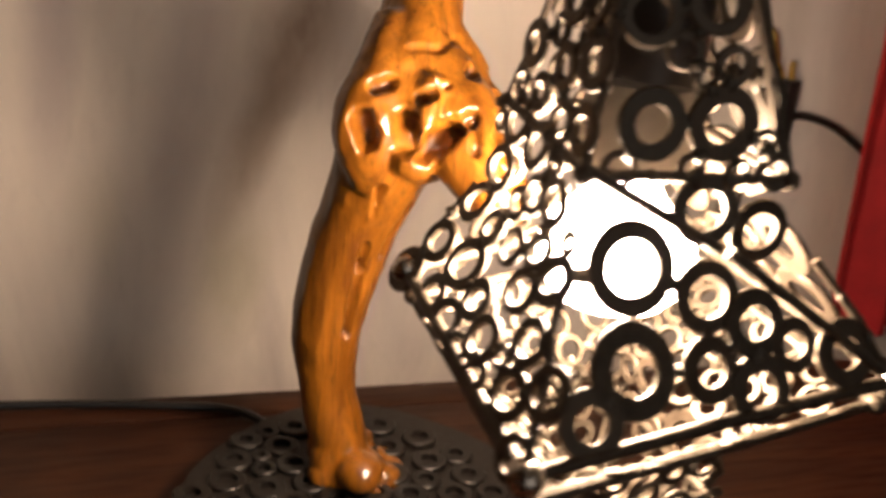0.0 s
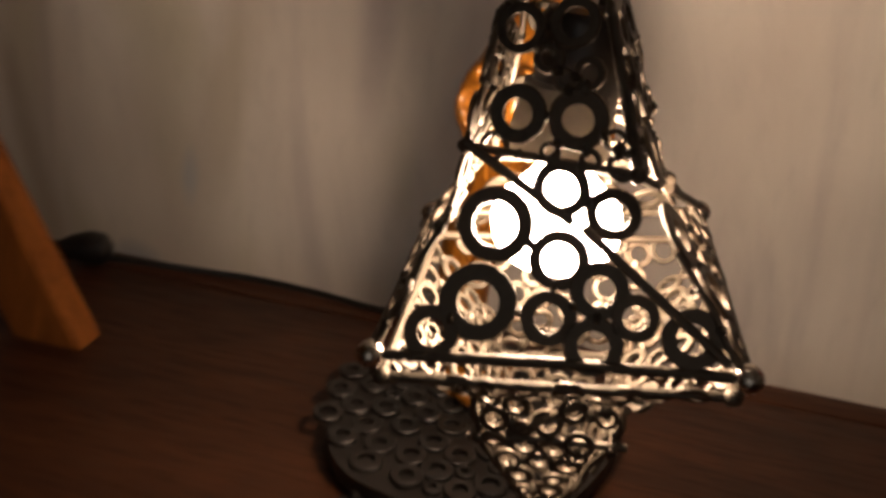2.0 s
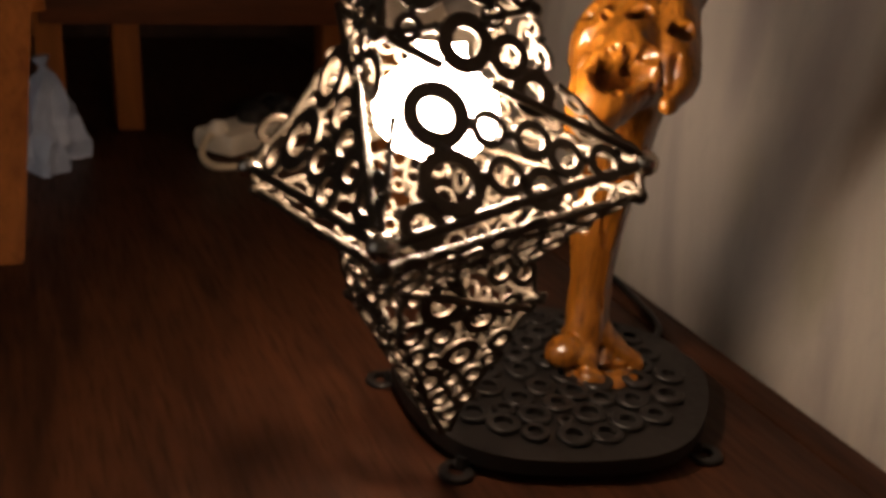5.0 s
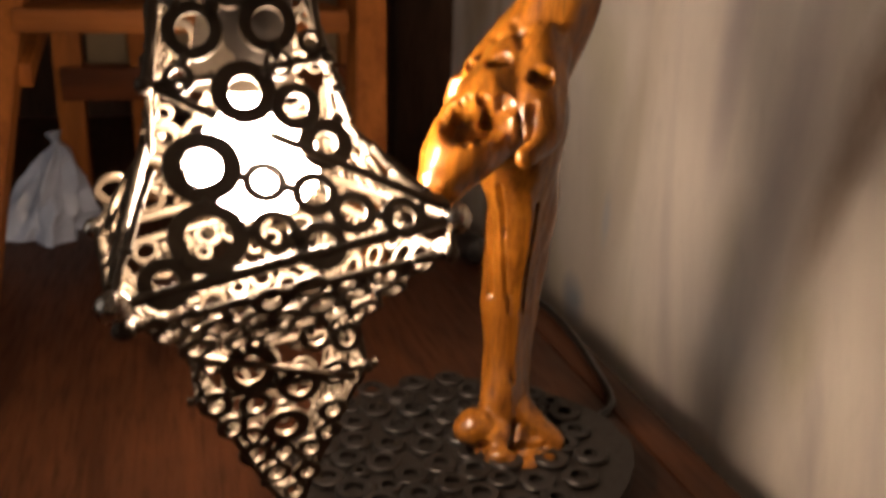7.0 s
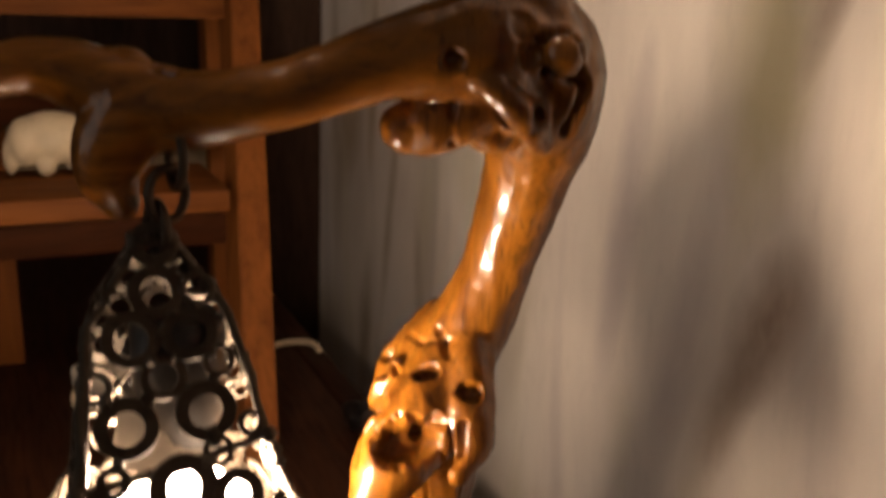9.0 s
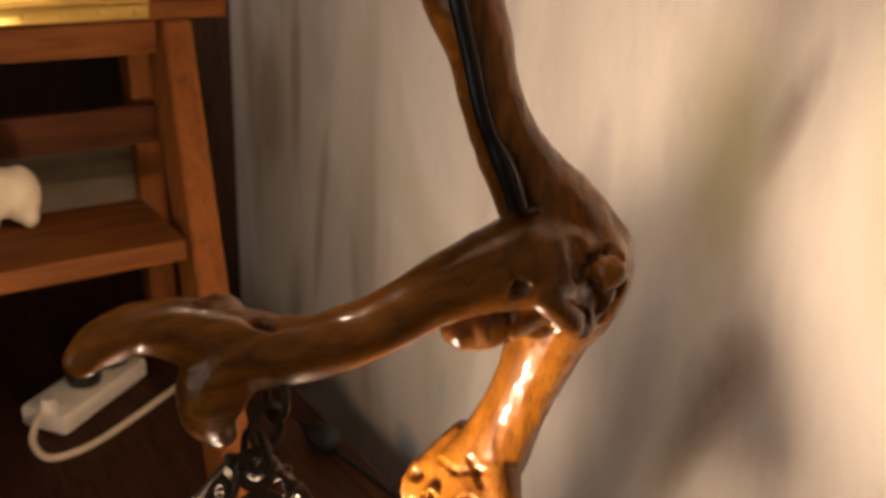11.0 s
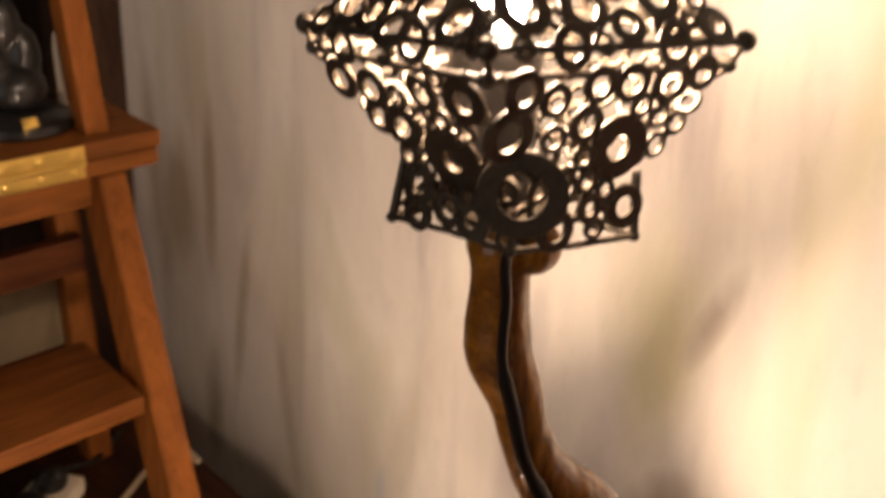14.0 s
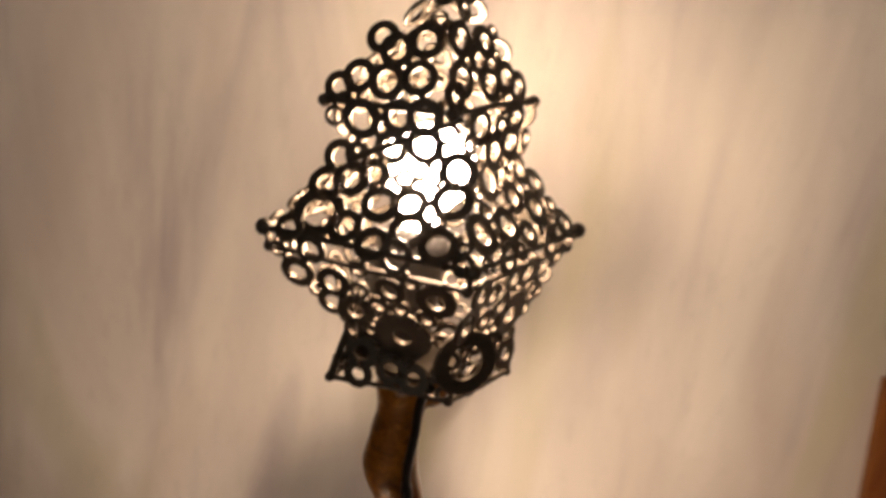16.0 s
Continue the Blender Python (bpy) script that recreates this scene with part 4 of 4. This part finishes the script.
part("brace", box((-0.25, -0.010, -0.012), (0.0, 0.010, 0.012), 0.002, pose(-0.32, -0.480, 0.20, 0, 12, 0)), M_TEAK, steps)
for y in (-0.462, -0.373, -0.105):
    part("rear_leg", box((-0.022, -0.016, 0), (0.022, 0.016, 0.462), 0.002, pose(-0.585, y, 0, 0, -4, 0)), M_TEAK, steps)
for z0, z1, x in ((0.4855, 0.5015, -0.4546), (0.4640, 0.4795, -0.4566)):
    bm = box((x, -0.300, z0), (x + 0.0022, -0.135, z1), 0.0007)
    bmesh.ops.subdivide_edges(bm, edges=[e for e in bm.edges if abs((e.verts[0].co - e.verts[1].co).y) > 0.1], cuts=24)
    for v in bm.verts:
        v.co.x += 0.0010 * noise.noise(Vector((3.0, v.co.y * 28, z0 * 90)))
    leaf = part("hinge_leaf", bm, M_BRASS, steps, "polished brass hinge leaf")
    for y in (-0.148, -0.185, -0.222, -0.259, -0.290):
        part("screw", lathe([(0.0040, 0), (0.0042, 0.0010), (0.0026, 0.0022)], 12, pose(x + 0.0022, y, (z0 + z1) / 2, 0, 90, 0)), M_BRASS, leaf)
part("hinge_knuckle", tube([(-0.4535, -0.300, 0.4825), (-0.4535, -0.135, 0.4825)], 0.0036, 12), M_BRASS, steps, "brass hinge knuckle")

board = thing("beige_board", "beige board standing on the rail behind the step", "board")
part("panel", box((-0.615, -0.440, 0.175), (-0.605, -0.112, 0.300), 0.002), M_CARD, board)

# ---- things round the steps ----
bm = bmesh.new()
for p, r in (((-0.430, -0.289, 0.298), (0.021, 0.021, 0.031)), ((-0.430, -0.315, 0.303), (0.021, 0.040, 0.028)), ((-0.428, -0.340, 0.300), (0.018, 0.018, 0.026)), ((-0.420, -0.284, 0.276), (0.009, 0.010, 0.013)), ((-0.420, -0.322, 0.276), (0.009, 0.010, 0.013)),
             ((-0.440, -0.286, 0.276), (0.009, 0.010, 0.013)), ((-0.440, -0.322, 0.276), (0.009, 0.010, 0.013)), ((-0.428, -0.355, 0.286), (0.008, 0.008, 0.021)), ((-0.416, -0.336, 0.306), (0.004, 0.011, 0.014))):
    blob_into(bm, p, r)
figure = tagged(part("stone_figure", bm, M_CREAM), "small cream stone carving standing on the step", "figurine")
fuse(figure, 0.002, 8).shade_smooth()

strip = thing("power_strip", "cream plastic power strip with two black plugs on the floor", "power strip")
part("body", box((-0.077, -0.031, 0.002), (0.077, 0.031, 0.029), 0.006, Matrix.Translation((-0.4935, -0.232, 0)) @ Matrix.Rotation(radians(126), 4, "Z")), M_WHITE, strip)
for d, z in ((-0.002, 0.029), (0.05, 0.029)):
    a = radians(127)
    part("plug", lathe([(0.019, 0), (0.021, 0.006), (0.020, 0.016), (0.013, 0.023), (0.006, 0.025)], 18, Matrix.Translation((-0.4935 + d * math.cos(a), -0.232 + d * math.sin(a), z))), M_BLACK, strip, "black round plug")
part("grommet", lathe([(0.012, 0), (0.013, 0.004), (0.011, 0.010), (0.006, 0.016)], 16, Matrix.Translation((-0.4515, -0.286, 0.026))), M_WHITE, strip)
part("plug_link", tube(spline([(-0.4935, -0.231, 0.052), (-0.508, -0.213, 0.058), (-0.523, -0.193, 0.052)], 5), 0.003, 8), M_BLACK, strip)
part("lead", tube(spline([(-0.452, -0.290, 0.030), (-0.432, -0.306, 0.020), (-0.412, -0.312, 0.010), (-0.385, -0.300, 0.006), (-0.388, -0.258, 0.006), (-0.42, -0.198, 0.006), (-0.47, -0.118, 0.006), (-0.51, -0.05, 0.006), (-0.50, -0.012, 0.006), (-0.47, -0.010, 0.006)], 6), 0.0042, 8), M_CORD, strip)
part("plug_lead", tube(spline([(-0.523, -0.192, 0.052), (-0.530, -0.15, 0.035), (-0.56, -0.11, 0.010), (-0.60, -0.06, 0.006)], 6), 0.0032, 8), M_BLACK, strip)

pot = thing("dark_ornament", "black round ornament with a gold mark standing on the top step", "ornament")
part("foot_plate", lathe([(0.058, 0), (0.062, 0.004), (0.060, 0.012), (0.046, 0.020), (0.040, 0.023)], 32, Matrix.Translation((-0.548, -0.165, 0.503))), M_BLACK, pot)
bm = bmesh.new()
for p, r in (((-0.548, -0.165, 0.545), (0.034, 0.036, 0.030)), ((-0.552, -0.150, 0.580), (0.022, 0.020, 0.034)), ((-0.545, -0.186, 0.572), (0.018, 0.018, 0.026)), ((-0.550, -0.168, 0.615), (0.016, 0.020, 0.030))):
    blob_into(bm, p, r)
figure_body = part("figure", bm, M_BLACK, pot, "dark carved lumps")
fuse(figure_body, 0.003, 5).shade_smooth()
part("gold_mark", box((-0.001, -0.008, -0.009), (0.0015, 0.008, 0.009), 0.0007, pose(-0.4945, -0.172, 0.5185, 0, -30, 0)), M_BRASS, pot, "small gold mark")
# two added pale posts imitate the reflections on a glass dome
for y, h in ((-0.112, 0.085), (-0.208, 0.110)):
    part("upright", lathe([(0.006, 0), (0.0075, 0.004), (0.0055, 0.02), (0.0065, h * 0.8), (0.004, h)], 12, Matrix.Translation((-0.545, y, 0.516))), M_WHITE, pot, "pale post standing in for a glass reflection")

bag = thing("plastic_bag", "crumpled pale blue plastic bag standing peaked on the floor", "bag")
bm = bmesh.new()
rings = []
for j in range(19):
    f = j / 18
    ring = []
    for k in range(60):
        a = 2 * math.pi * k / 60
        r = (0.060 * (1 - f) ** 0.72 + 0.005) * (1 + 0.16 * math.sin(5 * a + 3 * f) + 0.09 * math.sin(11 * a - 4 * f))
        p = Vector((-0.480 + 1.15 * r * math.cos(a), -0.492 + 0.020 * f + 0.85 * r * math.sin(a), 0.001 + 0.098 * f))
        ring.append(bm.verts.new(p + Vector((1, 1, 0)) * 0.007 * (1 - 0.6 * f) * noise.fractal(p * 38, 0.7, 2.0, 3)))
    rings.append(ring)
for ra, rb in zip(rings, rings[1:]):
    for k in range(60):
        bm.faces.new((ra[k], ra[(k + 1) % 60], rb[(k + 1) % 60], rb[k]))
bm.faces.new(rings[0][::-1])
bm.faces.new(rings[-1])
part("body", bm, M_BAG, bag)
part("gathered_neck", lathe([(0.005, 0), (0.0065, 0.003), (0.004, 0.007), (0.007, 0.013), (0.010, 0.017), (0.004, 0.019)], 14, pose(-0.480, -0.472, 0.096, 12, -8, 0)), M_BAG, bag)

batten = thing("pale_batten", "short pale batten standing behind the rail of the steps", "batten")
part("strip", box((-0.595, -0.291, 0.176), (-0.589, -0.279, 0.262), 0.001), M_WHITE, batten)

# ---- things beside the wall ----
red = thing("red_cloth", "red cloth hanging beside the wall", "cloth")
bm = bmesh.new()
cols = []
for i in range(25):
    for s in (0, 1):
        cols.append([bm.verts.new((0.683 + 0.010 * i - 0.080 * z, 0.050 + 0.012 * math.sin(i * 0.9) + 0.006 * s, z)) for z in np.linspace(0.002, 0.75, 12)])
for i in range(24):
    for s in (0, 1):
        a, b = cols[2 * i + s], cols[2 * i + 2 + s]
        for j in range(11):
            bm.faces.new((a[j], b[j], b[j + 1], a[j + 1]))
for a, b in ((cols[0], cols[1]), (cols[48], cols[49])):
    for j in range(11):
        bm.faces.new((a[j], b[j], b[j + 1], a[j + 1]))
bmesh.ops.recalc_face_normals(bm, faces=bm.faces[:])
part("fabric", bm, M_RED, red)

panel = thing("wooden_panel", "reddish-brown wooden panel hanging askew on the wall", "panel")
part("board", box((0.0, -0.015, -0.22), (0.24, 0.0145, 0.0), 0.003, pose(0.538, 0.100, 0.642, 0, -11, 0)), M_TEAK, panel)

wall_lead = thing("hanging_connector", "black connector with brass tips hanging on the wall", "connector")
part("body", box((-0.010, -0.008, -0.03), (0.010, 0.008, 0.03), 0.003, pose(0.604, 0.098, 0.212, 0, 0, 20)), M_BLACK, wall_lead)
part("prong", tube([(0.606, 0.098, 0.24), (0.603, 0.098, 0.258)], 0.003, 8), M_BRASS, wall_lead)
part("clip", tube(spline([(0.598, 0.104, 0.24), (0.585, 0.104, 0.262), (0.576, 0.104, 0.285)], 4), [0.004] * 4 + [0.006] * 4 + [0.003], 8), M_BRASS, wall_lead)
part("lead", tube(spline([(0.612, 0.100, 0.205), (0.635, 0.104, 0.207), (0.68, 0.106, 0.195), (0.74, 0.106, 0.16)], 5), 0.004, 8), M_BLACK, wall_lead)
part("lead", tube(spline([(0.602, 0.104, 0.185), (0.575, 0.107, 0.155), (0.562, 0.107, 0.10), (0.538, 0.106, 0.05), (0.512, 0.104, 0.022)], 5), 0.0030, 8), M_LEAD, wall_lead)
part("lead", tube(spline([(0.606, 0.104, 0.185), (0.590, 0.107, 0.15), (0.577, 0.107, 0.09), (0.556, 0.106, 0.035), (0.536, 0.104, 0.015)], 5), 0.0030, 8), M_LEAD, wall_lead)
part("lead_end", lathe([(0.003, 0), (0.0055, 0.003), (0.006, 0.012), (0.003, 0.016)], 12, pose(0.514, 0.104, 0.026, 0, 215, 0)), M_BLACK, wall_lead)
part("lead_end", lathe([(0.003, 0), (0.0055, 0.003), (0.006, 0.012), (0.003, 0.016)], 12, pose(0.538, 0.104, 0.018, 0, 205, 0)), M_BLACK, wall_lead)
